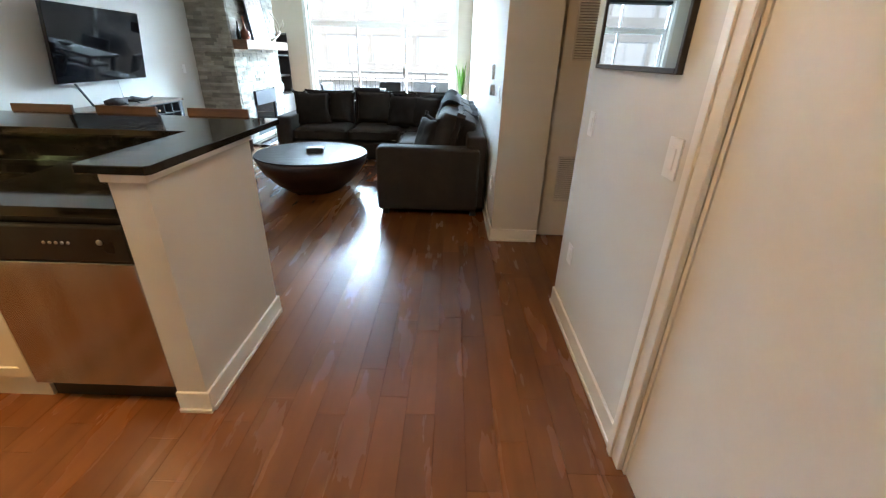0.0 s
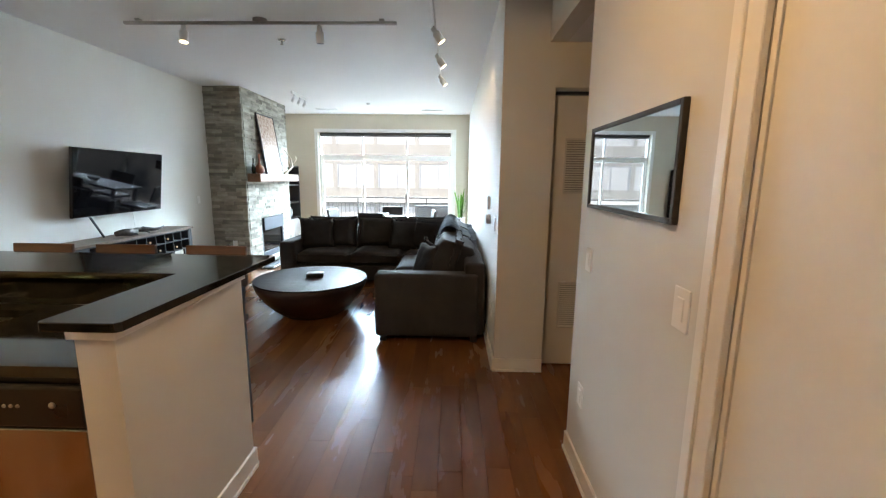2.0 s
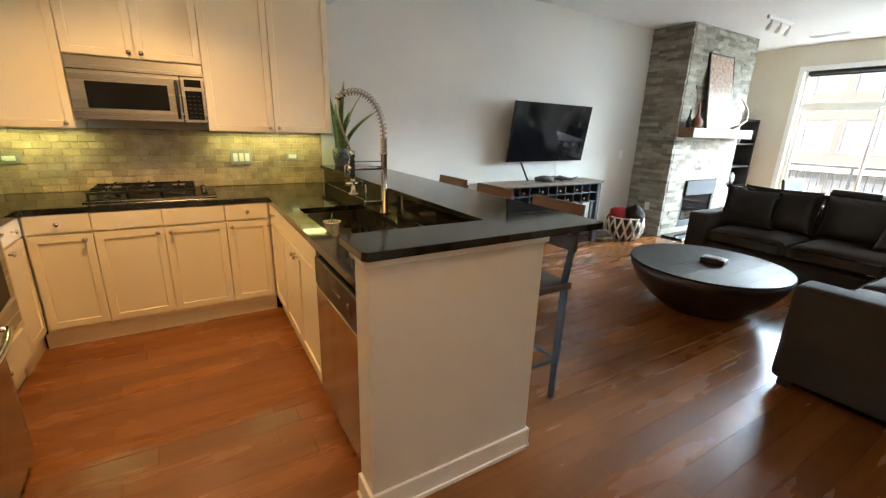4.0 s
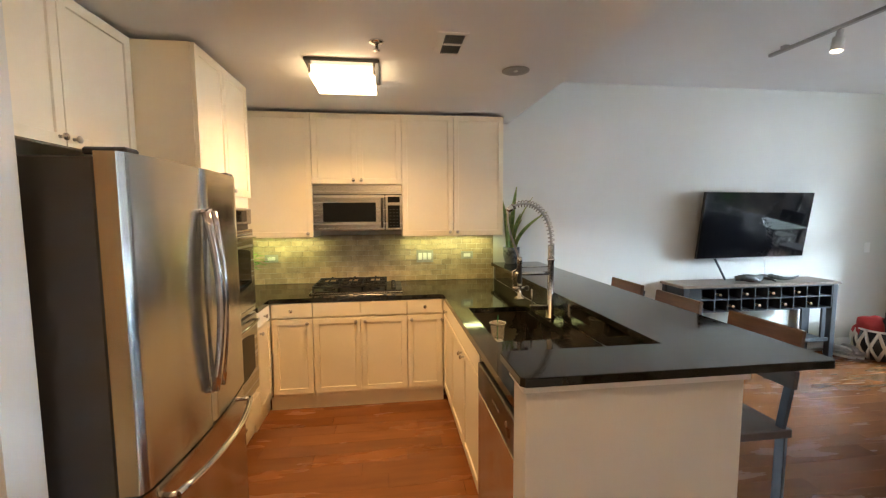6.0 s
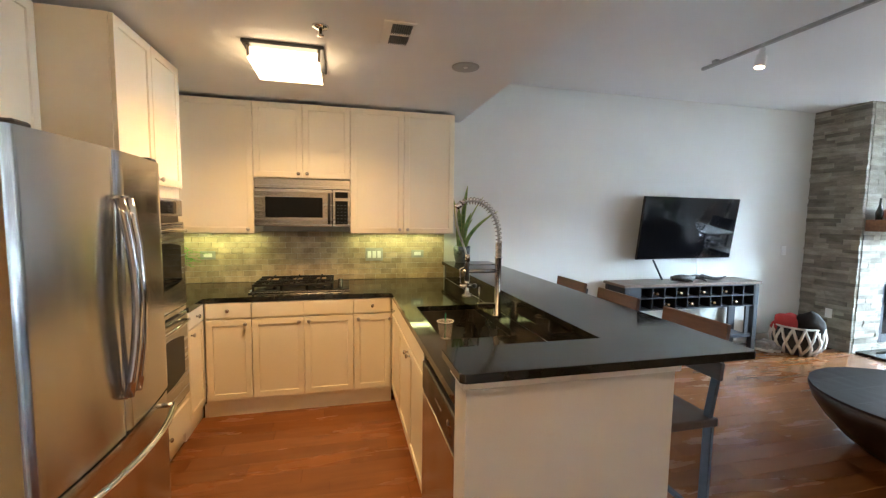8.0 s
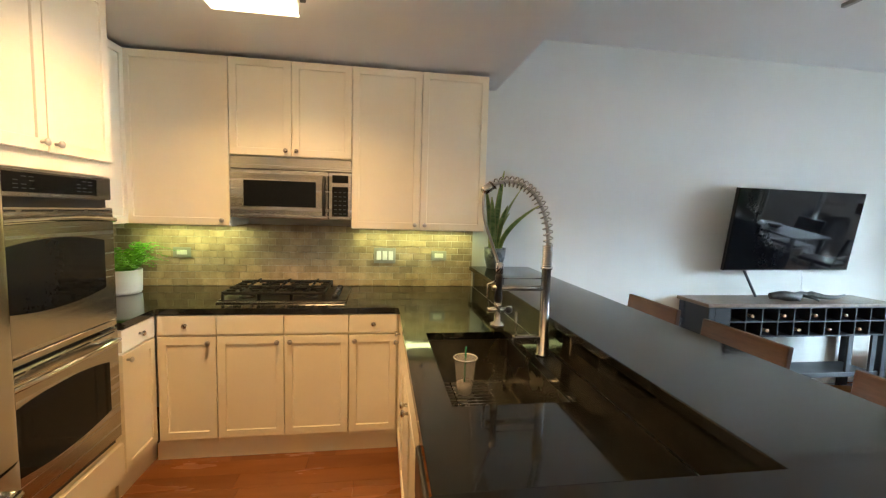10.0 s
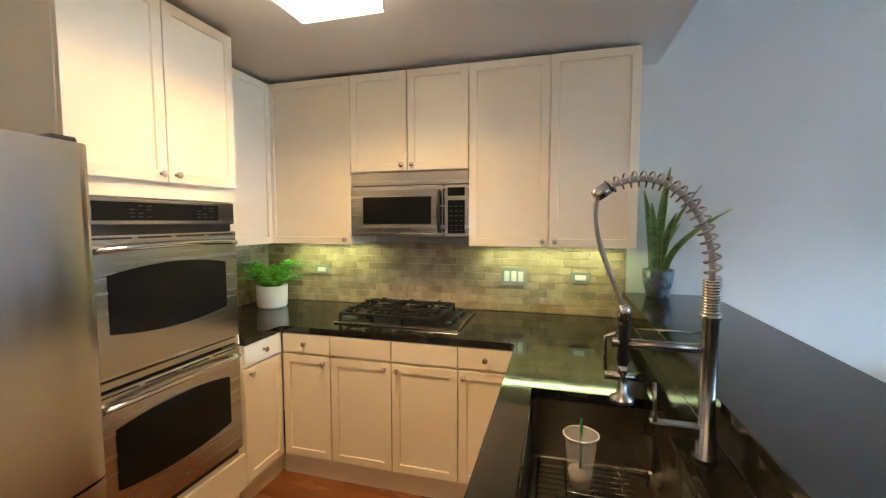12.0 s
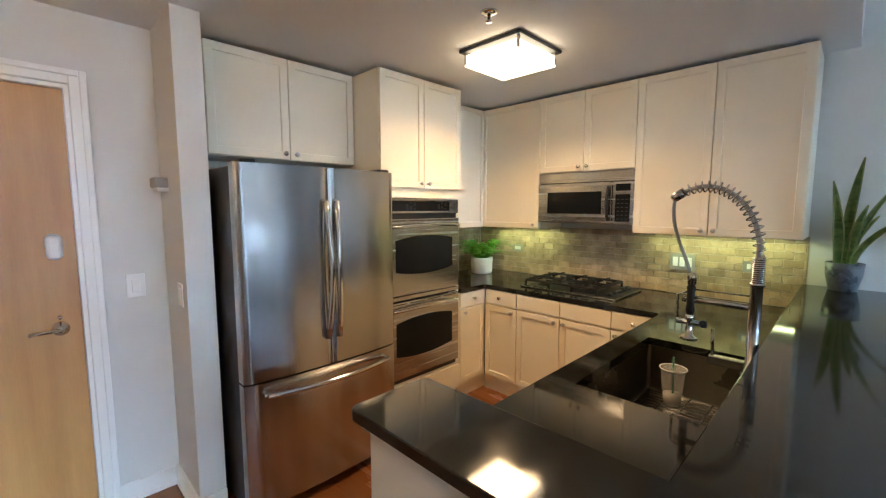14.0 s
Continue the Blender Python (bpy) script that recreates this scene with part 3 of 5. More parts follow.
front("drawer", c, 0, 0.29, DRZ0, DRZ1, 0.145, 0.815, flat=True)
front("door", c, 0, 0.29, DZ0, DZ1, 0.035, DZ1 - 0.035)
part("kick_board", box(0, 0.3, 0.02, 0.04, 0, 0.1), CAB, c)
c = cabinet("narrow cream base cabinet beside the ovens", facing(-2.737, 0.072, 0, "+y"), 0.33, 0.62, 0.1, 0.873, GB)
front("drawer", c, 0, 0.3, DRZ0, DRZ1, 0.15, 0.815, flat=True)
front("door", c, 0, 0.3, DZ0, DZ1, 0.04, DZ1 - 0.035)
part("kick_board", box(0, 0.36, 0.02, 0.04, 0, 0.1), CAB, c)
M = facing(0, 1.475, 0, "-y")
c = cabinet("narrow cream peninsula cabinet with drawer and door", M @ pose(-3.045, 0, 0), 0.445, 0.58, 0.1, 0.873, GB)
front("drawer", c, 0.03, 0.445, DRZ0, DRZ1, 0.24, 0.815, flat=True)
front("door", c, 0.03, 0.445, DZ0, DZ1, 0.07, DZ1 - 0.035)
part("kick_board", box(0, 0.445, 0.02, 0.04, 0, 0.1), CAB, c)
c = thing("kitchen_cabinet", "cream sink base cabinet with two doors", "cabinet", M @ pose(-2.6, 0, 0), GB)
b = box(0.0, 0.93, 0.001, 0.02, 0.1, 0.873, 0.001)
bx(b, 0.0, 0.02, 0.02, 0.58, 0.1, 0.873)
bx(b, 0.91, 0.93, 0.02, 0.58, 0.1, 0.873)
bx(b, 0.02, 0.91, 0.02, 0.58, 0.1, 0.12)
part("body", b, CAB, c)
front("drawer", c, 0, 0.93, DRZ0, DRZ1, flat=True)
front("door", c, 0, 0.465, DZ0, DZ1, 0.43, DZ1 - 0.035)
front("door", c, 0.465, 0.93, DZ0, DZ1, 0.5, DZ1 - 0.035)
part("kick_board", box(0, 0.93, 0.02, 0.04, 0, 0.1), CAB, c)

# dishwasher
c = thing("dishwasher", "stainless steel dishwasher with black control strip", "dishwasher", M @ pose(-1.667, 0, 0))
part("body", box(0.002, 0.6, 0.001, 0.57, 0.1, 0.868), BLACK, c)
part("door", box(0.004, 0.598, -0.028, 0.0, 0.115, 0.7, 0.006, 2), STEEL, c, "brushed steel door")
cp = part("control_strip", box(0.004, 0.598, -0.03, 0.0, 0.705, 0.845, 0.008, 2), BLACK, c, "glossy black control strip")
for k in range(5):
    bb = lathe([(0, 0), (0.006, 0), (0.006, 0.003), (0, 0.0035)], 10)
    bmesh.ops.transform(bb, matrix=pose(0.3 + k * 0.022, -0.03, 0.78, 90), verts=bb.verts[:])
    part("button", bb, GREYMETAL, cp)
bb = lathe([(0, 0), (0.011, 0), (0.01, 0.004), (0, 0.005)], 14)
bmesh.ops.transform(bb, matrix=pose(0.5, -0.03, 0.785, 90), verts=bb.verts[:])
part("button", bb, GREYMETAL, cp)
part("kick_plate", box(0.004, 0.598, 0.03, 0.045, 0.0, 0.105), BLACK, c)

# worktop with the sink cut out
CT0, CT1 = 0.875, 0.911
SX0, SX1, SY0, SY1 = -2.5, -1.74, 1.562, 1.975
wt = thing("kitchen_worktop", "polished dark green-black granite kitchen worktop", "worktop")
SEAM = -2.93
b = prism([(-2.737, SY + 0.01), (-2.737, 0.097), (-3.005, 0.097), (-3.028, 0.12), (-3.028, 1.43), (-3.005, 1.453), (SEAM, 1.453), (SEAM, 2.07), (WX + 0.003, 2.07), (WX + 0.003, SY + 0.01)], CT0, CT1)
part("cooktop_slab", b, GRANITE, wt)
slit = 0.0001
b = prism([(SEAM, 1.453), (-2.1, 1.453), (-2.1, SY0), (SX0, SY0), (SX0, SY1), (SX1, SY1), (SX1, SY0), (-2.1 + slit, SY0), (-2.1 + slit, 1.453), (-1.0765, 1.453), (-1.0765, 2.07), (SEAM, 2.07)], CT0, CT1)
part("peninsula_slab", b, GRANITE, wt)

# sink
ZB = 0.65
b = bmesh.new()
bmesh.ops.create_cube(b, size=1, matrix=Matrix.Translation(((SX0 + SX1) / 2, (SY0 + SY1) / 2, (ZB + CT0) / 2 - 0.0005)) @ Matrix.Diagonal((SX1 - SX0 + 0.002, SY1 - SY0 + 0.002, CT0 - ZB - 0.001, 1)))
bmesh.ops.delete(b, geom=[max(b.faces, key=lambda f: f.calc_center_median().z)], context="FACES")
bmesh.ops.bevel(b, geom=[e for e in b.edges if len(e.link_faces) == 2], offset=0.02, segments=4, profile=0.5, affect="EDGES")
bmesh.ops.reverse_faces(b, faces=b.faces[:])
bmesh.ops.solidify(b, geom=b.faces[:], thickness=-0.003)
sk = thing("kitchen_sink", "undermount stainless steel kitchen sink", "sink", pose(0, 0, 0))
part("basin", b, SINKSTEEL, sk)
part("drain", lathe([(0, 0), (0.045, 0), (0.045, 0.004), (0.03, 0.002), (0, 0.001)], 24, at=(-2.2, 1.82, ZB)), CHROME, sk)
rk = thing("sink_rack", "chrome wire rack on the sink's bottom", "sink rack")
ZR = ZB + 0.022
for yy in (SY0 + 0.03, SY0 + 0.12, SY0 + 0.207, SY1 - 0.12, SY1 - 0.03):
    part("rail", rod((SX0 + 0.03, yy, ZR), (SX1 - 0.03, yy, ZR), r=0.004, seg=8), CHROME, rk)
me = None
for k in range(26):
    ob = part("wire", None if me else rod((0, SY0 + 0.03, ZR + 0.004), (0, SY1 - 0.03, ZR + 0.004), r=0.0019, seg=6), CHROME, rk, data=me)
    me = ob.data
    ob.location.x = SX0 + 0.04 + k * 0.0285
for xx in (SX0 + 0.06, SX1 - 0.06):
    for yy in (SY0 + 0.03, SY1 - 0.03):
        part("foot", lathe([(0, 0), (0.007, 0), (0.007, ZR - ZB), (0, ZR - ZB)], 8, at=(xx, yy, ZB)), BLACK, rk)

# cup with straw
cu = thing("takeaway_cup", "clear plastic cup with lid and green straw", "cup", pose(-2.33, 1.725, ZR + 0.007) @ Matrix.Diagonal((1.15, 1.15, 1.15, 1)))
part("cup", lathe([(0.0, 0), (0.03, 0), (0.044, 0.145), (0.042, 0.145), (0.029, 0.003), (0.0, 0.003)], 24), CUPGLASS, cu)
part("lid", lathe([(0.0, 0.15), (0.012, 0.15), (0.04, 0.15), (0.047, 0.147), (0.047, 0.143), (0.0, 0.146)], 24), CUPGLASS, cu)
part("drink", lathe([(0.0, 0.004), (0.028, 0.004), (0.0322, 0.045), (0.0, 0.045)], 20), surf("milky_drink", (0.42, 0.4, 0.36), (0.5, 0.48, 0.44), 20, 0.4), cu)
part("rim", tube(bmesh.new(), [(0.0465 * math.cos(2 * math.pi * k / 28), 0.0465 * math.sin(2 * math.pi * k / 28), 0.146) for k in range(29)], 0.0022, 6), SWITCH, cu, "pale lid rim")
part("straw", rod((-0.01, 0, 0.006), (0.004, 0, 0.19), r=0.0038, seg=8), GREEN, cu, "green straw")

# half walls under the bar, and the bar
w = box(WX, -0.935, 2.085, 2.197, 0, 1.04)
bx(w, -1.06, -0.935, 1.44, 2.085, 0, 1.04)
structure("wall_bar", w, PAINT, "white painted half wall of the peninsula", "half wall")
base(-0.935, 1.44, -0.935, 2.197, 1, 0)
base(-1.06, 1.44, -0.921, 1.44, 0, -1)
base(WX, 2.197, -0.921, 2.197, 0, 1)
b = bmesh.new()
bx(b, -1.075, -0.92, 1.425, 2.211, 1.012, 1.0395, 0.003)
structure("trim_bar_wall", b, TRIM, "white trim below the bar top", "trim")
prism_pts = [(-0.893, 1.425), (-0.893, 2.495), (-0.91, 2.512), (WX + 0.003, 2.53), (WX + 0.003, 2.04), (-1.145, 2.04), (-1.145, 1.425), (-1.135, 1.41), (-0.908, 1.41)]
bar = thing("breakfast_bar", "raised dark granite breakfast bar on the half wall", "bar counter")
part("top", prism(prism_pts, 1.042, 1.072, 0.003), GRANITE, bar, "polished dark granite bar top")
b = box(WX + 0.003, -1.0765, 2.072, 2.0835, CT1 + 0.0005, 1.0405)
bx(b, -1.0765, -1.0615, 1.456, 2.0835, CT1 + 0.0005, 1.0405)
part("riser", b, GRANITE, bar, "dark granite riser above the worktop")

# fridge
f = thing("refrigerator", "stainless steel french-door refrigerator with bottom freezer", "refrigerator", facing(-1.043, 0.265, 0, "+y"))
part("body", box(0.004, 0.894, 0.075, 0.79, 0.03, 1.74, 0.006), FRIDGE_SIDE, f, "dark grey cabinet body")


def curved(x0, x1, z0, z1, lean):
    """A door skin that bows slightly outwards across the whole front."""
    cols = 24
    grid = []
    for i in range(cols + 1):
        x = x0 + (x1 - x0) * i / cols
        y = -0.03 * (1 - ((x - 0.449) / 0.449) ** 2) + 0.012 * max(0, 1 - min(i, cols - i) / 1.5) ** 2
        grid.append((x, y))
    pts = grid + [(x1, 0.07), (x0, 0.07)]
    b = prism(pts, z0, z1, 0.0)
    for fc in b.faces:
        fc.smooth = True
    for e in b.edges:
        e.smooth = e.calc_face_angle(0) < 0.6
    return b


for k, (x0, x1) in enumerate(((0.0, 0.4475), (0.4515, 0.898))):
    dr = part("door", curved(x0, x1, 0.71, 1.752, 0), STEEL, f)
    hx = 0.418 if k == 0 else 0.481
    pts = [(hx + (0.012 if k == 0 else -0.012) * (1 - abs(i / 6 - 1)), -0.05 - 0.035 * (1 - (i / 6 - 1) ** 2), 0.86 + 0.72 * i / 12) for i in range(13)]
    hb = tube(bmesh.new(), pts, 0.0165, 12)
    for e in (0, -1):
        tube(hb, [pts[e], (pts[e][0], -0.02, pts[e][2])], 0.011)
    part("handle", hb, CHROME, dr, "long bowed chrome handle")
dr = part("freezer_drawer", curved(0.0, 0.898, 0.06, 0.70, 0), STEEL, f)
pts = [(0.09 + 0.72 * i / 14, -0.05 - 0.05 * (1 - (i / 7 - 1) ** 2), 0.645) for i in range(15)]
hb = tube(bmesh.new(), pts, 0.0135, 12)
for e in (0, -1):
    tube(hb, [pts[e], (pts[e][0], -0.005, pts[e][2])], 0.011)
part("handle", hb, CHROME, dr, "long bowed chrome handle")
for xx in (0.03, 0.8):
    part("hinge_cover", box(xx, xx + 0.07, 0.0, 0.12, 1.745, 1.768, 0.006), BLACK, f)
part("kick_grille", box(0.02, 0.88, 0.06, 0.08, 0.0, 0.06), BLACK, f)

# microwave
mw = thing("microwave", "stainless steel over-range microwave with dark window", "microwave", facing(-3.37, 0.386, 0, "+x"))
part("body", box(0.001, 0.755, 0.02, 0.385, 1.425, 1.815, 0.003), BLACK, mw)
part("top_vent", box(0.001, 0.755, -0.005, 0.02, 1.735, 1.815, 0.003), STEELH, mw)
dr = part("door", box(0.001, 0.605, -0.012, 0.02, 1.425, 1.732, 0.005, 2), STEELH, mw)
part("window", box(0.085, 0.53, -0.015, -0.008, 1.5, 1.665, 0.002), DARKGLASS, dr, "dark microwave window")
hb = tube(bmesh.new(), [(0.582, -0.02 - 0.028 * math.sin(math.pi * i / 10), 1.45 + 0.25 * i / 10) for i in range(11)], 0.011)
part("handle", hb, BLACK, dr, "black bowed handle")
cp = part("control_panel", box(0.61, 0.755, -0.01, 0.02, 1.425, 1.732, 0.003), STEELH, mw)
part("keypad", box(0.632, 0.735, -0.013, -0.008, 1.445, 1.64, 0.002), DARKGLASS, cp)
part("display", box(0.632, 0.735, -0.013, -0.008, 1.665, 1.715, 0.002), DARKGLASS, cp)
for r in range(6):
    for k in range(3):
        part("key", box(0.645 + k * 0.03, 0.662 + k * 0.03, -0.0142, -0.0125, 1.462 + r * 0.028, 1.466 + r * 0.028), FIREMETAL, cp)

# cooktop
ck = thing("gas_cooktop", "stainless gas cooktop with black cast iron grates", "cooktop", facing(-3.15, 0.37, CT1, "+x"))
part("tray", box(0.0, 0.76, 0.0, 0.5, 0.0, 0.012, 0.004, 2), STEELH, ck)
part("well", box(0.004, 0.756, 0.03, 0.496, 0.012, 0.016), BLACK, ck)
BURN = [(0.14, 0.13), (0.14, 0.36), (0.33, 0.25), (0.52, 0.13), (0.52, 0.36)]
for x, y in BURN:
    part("burner", lathe([(0, 0.015), (0.05, 0.015), (0.048, 0.024), (0.034, 0.026), (0.034, 0.033), (0, 0.034)], 20, at=(x, y, 0)), IRON, ck)
for x0, x1 in ((0.03, 0.235), (0.24, 0.425), (0.43, 0.62)):
    b = bmesh.new()
    for xx in (x0, x1):
        bx(b, xx - 0.008, xx + 0.008, 0.03, 0.47, 0.05, 0.066, 0.002)
    for yy in (0.03, 0.25, 0.47):
        bx(b, x0, x1, yy - 0.008, yy + 0.008, 0.05, 0.066, 0.002)
    for yy in (0.13, 0.36):
        for s in (-1, 1):
            xm = (x0 + x1) / 2
            tube(b, [(xm + s * 0.095, yy, 0.074), (xm + s * 0.04, yy, 0.074), (xm + s * 0.02, yy, 0.07)], 0.0075, 6)
            tube(b, [(xm, yy + s * 0.1, 0.074), (xm, yy + s * 0.045, 0.074), (xm, yy + s * 0.02, 0.07)], 0.0075, 6)
    for yy in (0.085, 0.185, 0.31, 0.415):
        bx(b, x0, x0 + 0.055, yy - 0.006, yy + 0.006, 0.052, 0.07, 0.002)
        bx(b, x1 - 0.055, x1, yy - 0.006, yy + 0.006, 0.052, 0.07, 0.002)
    for xx in (x0, x1):
        for yy in (0.03, 0.47):
            bx(b, xx - 0.007, xx + 0.007, yy - 0.007, yy + 0.007, 0.015, 0.052)
    part("grate", b, IRON, ck, "black cast iron grate")
for k in range(5):
    part("control_knob", lathe([(0, 0.015), (0.022, 0.015), (0.02, 0.035), (0.007, 0.04), (0, 0.04)], 16, at=(0.685, 0.08 + 0.085 * k, 0)), BLACK, ck)

# faucet
FX, FY = -2.16, 2.015
fa = thing("spring_faucet", "tall chrome pull-down faucet with spring hose", "faucet", pose(FX, FY, CT1))
part("post", lathe([(0, 0), (0.03, 0), (0.03, 0.008), (0.024, 0.014), (0.024, 0.08), (0.019, 0.085), (0.019, 0.36), (0.024, 0.365), (0.024, 0.375), (0, 0.375)], 20), FAUCET, fa)
ribs = [(0, 0.375)]
for i in range(12):
    ribs += [(0.0165, 0.376 + i * 0.0072), (0.021, 0.3775 + i * 0.0072), (0.021, 0.381 + i * 0.0072), (0.0165, 0.3825 + i * 0.0072)]
b = lathe(ribs + [(0, 0.463)], 18)
part("ribbed_collar", b, FAUCET, fa)


def arc(u):
    """The hose: up from the post, over and forward to the spray head."""
    ends = ((0.0, 0.46), (0.005, 0.64), (-0.12, 0.775), (-0.262, 0.685))
    w4 = ((1 - u) ** 3, 3 * u * (1 - u) ** 2, 3 * u * u * (1 - u), u ** 3)
    return Vector((0, sum(k * e[0] for k, e in zip(w4, ends)), sum(k * e[1] for k, e in zip(w4, ends))))


path = [arc(i / 24) for i in range(25)]
part("hose", tube(bmesh.new(), path, 0.0085, 10), GREYMETAL, fa)
coil, turns, N = [], 20, 20 * 14
for i in range(N + 1):
    u = i / N
    c0, c1 = arc(max(0, u - 0.01)), arc(min(1, u + 0.01))
    d = (c1 - c0).normalized()
    s = Vector((1, 0, 0))
    nrm = d.cross(s)
    a = 2 * math.pi * turns * u
    coil.append(arc(u) + (s * math.cos(a) + nrm * math.sin(a)) * (0.018 + 0.003 * math.sin(math.pi * u)))
part("spring", tube(bmesh.new(), coil, 0.0026, 6), FAUCET, fa, "chrome coil spring")
tip = arc(1)
b = tube(bmesh.new(), [tip + Vector((0, 0.02, 0.012)), tip + Vector((0, -0.012, -0.01)), tip + Vector((0, -0.02, -0.016))], [0.018, 0.018, 0.013], 14)
part("hose_end", b, FAUCET, fa)
hose = []
for i in range(15):
    u = i / 14
    a_, b_ = tip + Vector((0, -0.012, -0.015)), Vector((0, -0.2, 0.36))
    hose.append(a_.lerp(b_, u) + Vector((0, -0.035 * math.sin(math.pi * u) * (1 - u), 0)))
part("supply_hose", tube(bmesh.new(), hose, 0.0065, 10), GREYMETAL, fa)
b = tube(bmesh.new(), [(0, 0.0, 0.285), (0, -0.228, 0.285)], 0.0125, 12)
tube(b, [(0, 0.01, 0.325), (0, -0.185, 0.325)], 0.003, 8)
part("holder_arm", b, FAUCET, fa)
part("spray_grip", lathe([(0, 0.225), (0.014, 0.225), (0.017, 0.245), (0.0135, 0.265), (0.0165, 0.285), (0.014, 0.31), (0.0165, 0.33), (0.011, 0.345), (0, 0.345)], 16, at=(0, -0.2, 0)), BLACK, fa, "black spray grip")
part("hose_nut", lathe([(0, 0.345), (0.016, 0.345), (0.016, 0.385), (0.009, 0.39), (0, 0.39)], 16, at=(0, -0.2, 0)), FAUCET, fa)
part("spray_head", lathe([(0, 0.128), (0.03, 0.128), (0.031, 0.138), (0.014, 0.148), (0.012, 0.2), (0.015, 0.21), (0.015, 0.226), (0, 0.227)], 18, at=(0, -0.2, 0)), FAUCET, fa)
b = tube(bmesh.new(), [(0, -0.21, 0.315), (0.0, -0.246, 0.3), (0, -0.242, 0.21)], 0.005, 8)
tube(b, [(0, -0.245, 0.195), (0, -0.16, 0.195)], 0.011, 12)
part("spray_lever", b, FAUCET, fa)
part("lever_knob", tube(bmesh.new(), [(0, -0.165, 0.195), (0, -0.155, 0.195), (0, -0.142, 0.195)], [0.011, 0.016, 0.013], 12), BLACK, fa, "black lever knob")
b = box(-0.016, 0.016, -0.13, -0.015, 0.052, 0.086, 0.004)
tube(b, [(0, -0.118, 0.08), (0, -0.122, 0.185)], 0.0055, 8)
part("mixer_handle", b, FAUCET, fa)


# outlets and switches
def plate(label, m, w, h, mat, gangs, group=""):
    p = thing("switch_plate" if gangs > 1 else "wall_plate", label, "switch plate", m, group)
    part("plate", box(-w / 2, w / 2, -0.006, 0, -h / 2, h / 2, 0.002), mat, p)
    for k in range(gangs):
        if w > h and gangs == 1:
            part("rocker", box(-0.034, 0.034, -0.009, -0.004, -0.017, 0.017, 0.002), SWITCH, p)
        else:
            xc = (k - (gangs - 1) / 2) * 0.046
            part("rocker", box(xc - 0.017, xc + 0.017, -0.009, -0.004, -0.034, 0.034, 0.002), SWITCH, p)
    return p


BF = WX + 0.013
plate("horizontal outlet in a pewter plate on the backsplash", facing(BF, -0.07, 1.155, "+x"), 0.12, 0.072, PLATE, 1, "backsplash outlets")
plate("triple white rocker switch in a pewter plate", facing(BF, 1.37, 1.15, "+x"), 0.165, 0.12, PLATE, 3)
plate("horizontal outlet in a pewter plate on the backsplash", facing(BF, 1.79, 1.155, "+x"), 0.12, 0.072, PLATE, 1, "backsplash outlets")
plate("white dimmer switch on the hall wall", facing(HX, 1.43, 1.14, "-x"), 0.08, 0.125, SWITCH, 1)
plate("white rocker switch on the hall wall", facing(HX, 2.24, 1.125, "-x"), 0.075, 0.115, SWITCH, 1)
plate("white wall outlet low on the hall wall", facing(HX, 2.23, 0.425, "-x"), 0.075, 0.115, SWITCH, 1)
plate("white switch beside the entry door", facing(-0.75, ENTRY, 1.146, "+y"), 0.08, 0.12, SWITCH, 1)
plate("white switch on the wall end by the refrigerator", facing(-0.887, -0.08, 1.12, "+x"), 0.075, 0.115, SWITCH, 1)
plate("white switch on the living room wall", facing(EX, 3.55, 1.146, "-x"), 0.075, 0.115, SWITCH, 1)
plate("white outlet low on the living room wall", facing(EX, 3.62, 0.42, "-x"), 0.075, 0.115, SWITCH, 1)

# small wall devices
t_ = thing("door_chime", "small dark and white wall bracket", "wall bracket", facing(-0.887, -0.24, 1.66, "+x"))
part("bracket", box(-0.05, 0.05, -0.06, 0, -0.015, 0.035, 0.004), GREYMETAL, t_)
part("cover", box(-0.045, 0.045, -0.05, -0.0, -0.035, -0.015, 0.003), WHITEMETAL, t_)
solid("thermostat", box(-0.04, 0.04, -0.025, 0, -0.06, 0.06, 0.006), WHITEMETAL, "white thermostat on the wall", "thermostat", facing(EX, 4.1, 1.29, "-x"))
b = lathe([(0, 0), (0.045, 0), (0.045, 0.03), (0.035, 0.04), (0, 0.042)], 24)
bmesh.ops.transform(b, matrix=pose(0, 0, 0, 90), verts=b.verts[:])
solid("dial_thermostat", b, NICKEL, "round metallic dial thermostat on the wall", "thermostat", facing(EX, 4.0, 1.147, "-x"))

# framed mirror in the hall
mi = thing("framed_mirror", "wall mirror in a dark wooden frame", "mirror", facing(HX, 1.50, 1.375, "-x"))
b = bmesh.new()
for a in ((-0.775, -0.757, 0, 0.362), (-0.018, 0.0, 0, 0.362), (-0.757, -0.018, 0, 0.018), (-0.757, -0.018, 0.344, 0.362)):
    bx(b, a[0], a[1], -0.02, 0, a[2], a[3], 0.002)
part("frame", b, FRAMEB, mi)
part("mirror_glass", box(-0.758, -0.017, -0.014, -0.008, 0.017, 0.345), MIRROR, mi)

# kitchen ceiling fittings
l_ = thing("ceiling_light", "square frosted glass ceiling light with nickel clips", "ceiling light", pose(-2.4, 0.775, LOW))
part("base_plate", box(-0.21, 0.21, -0.21, 0.21, -0.02, -0.001, 0.004), GUN, l_, "dark bronze ceiling plate")
b = bmesh.new()
for a in ((-0.175, 0.175, -0.175, -0.169), (-0.175, 0.175, 0.169, 0.175), (-0.175, -0.169, -0.169, 0.169), (0.169, 0.175, -0.169, 0.169)):
    bx(b, *a, -0.086, -0.03)
bx(b, -0.185, 0.185, -0.185, 0.185, -0.094, -0.086, 0.002)
part("shade", b, DIFFUSER, l_, "glowing frosted glass shade")
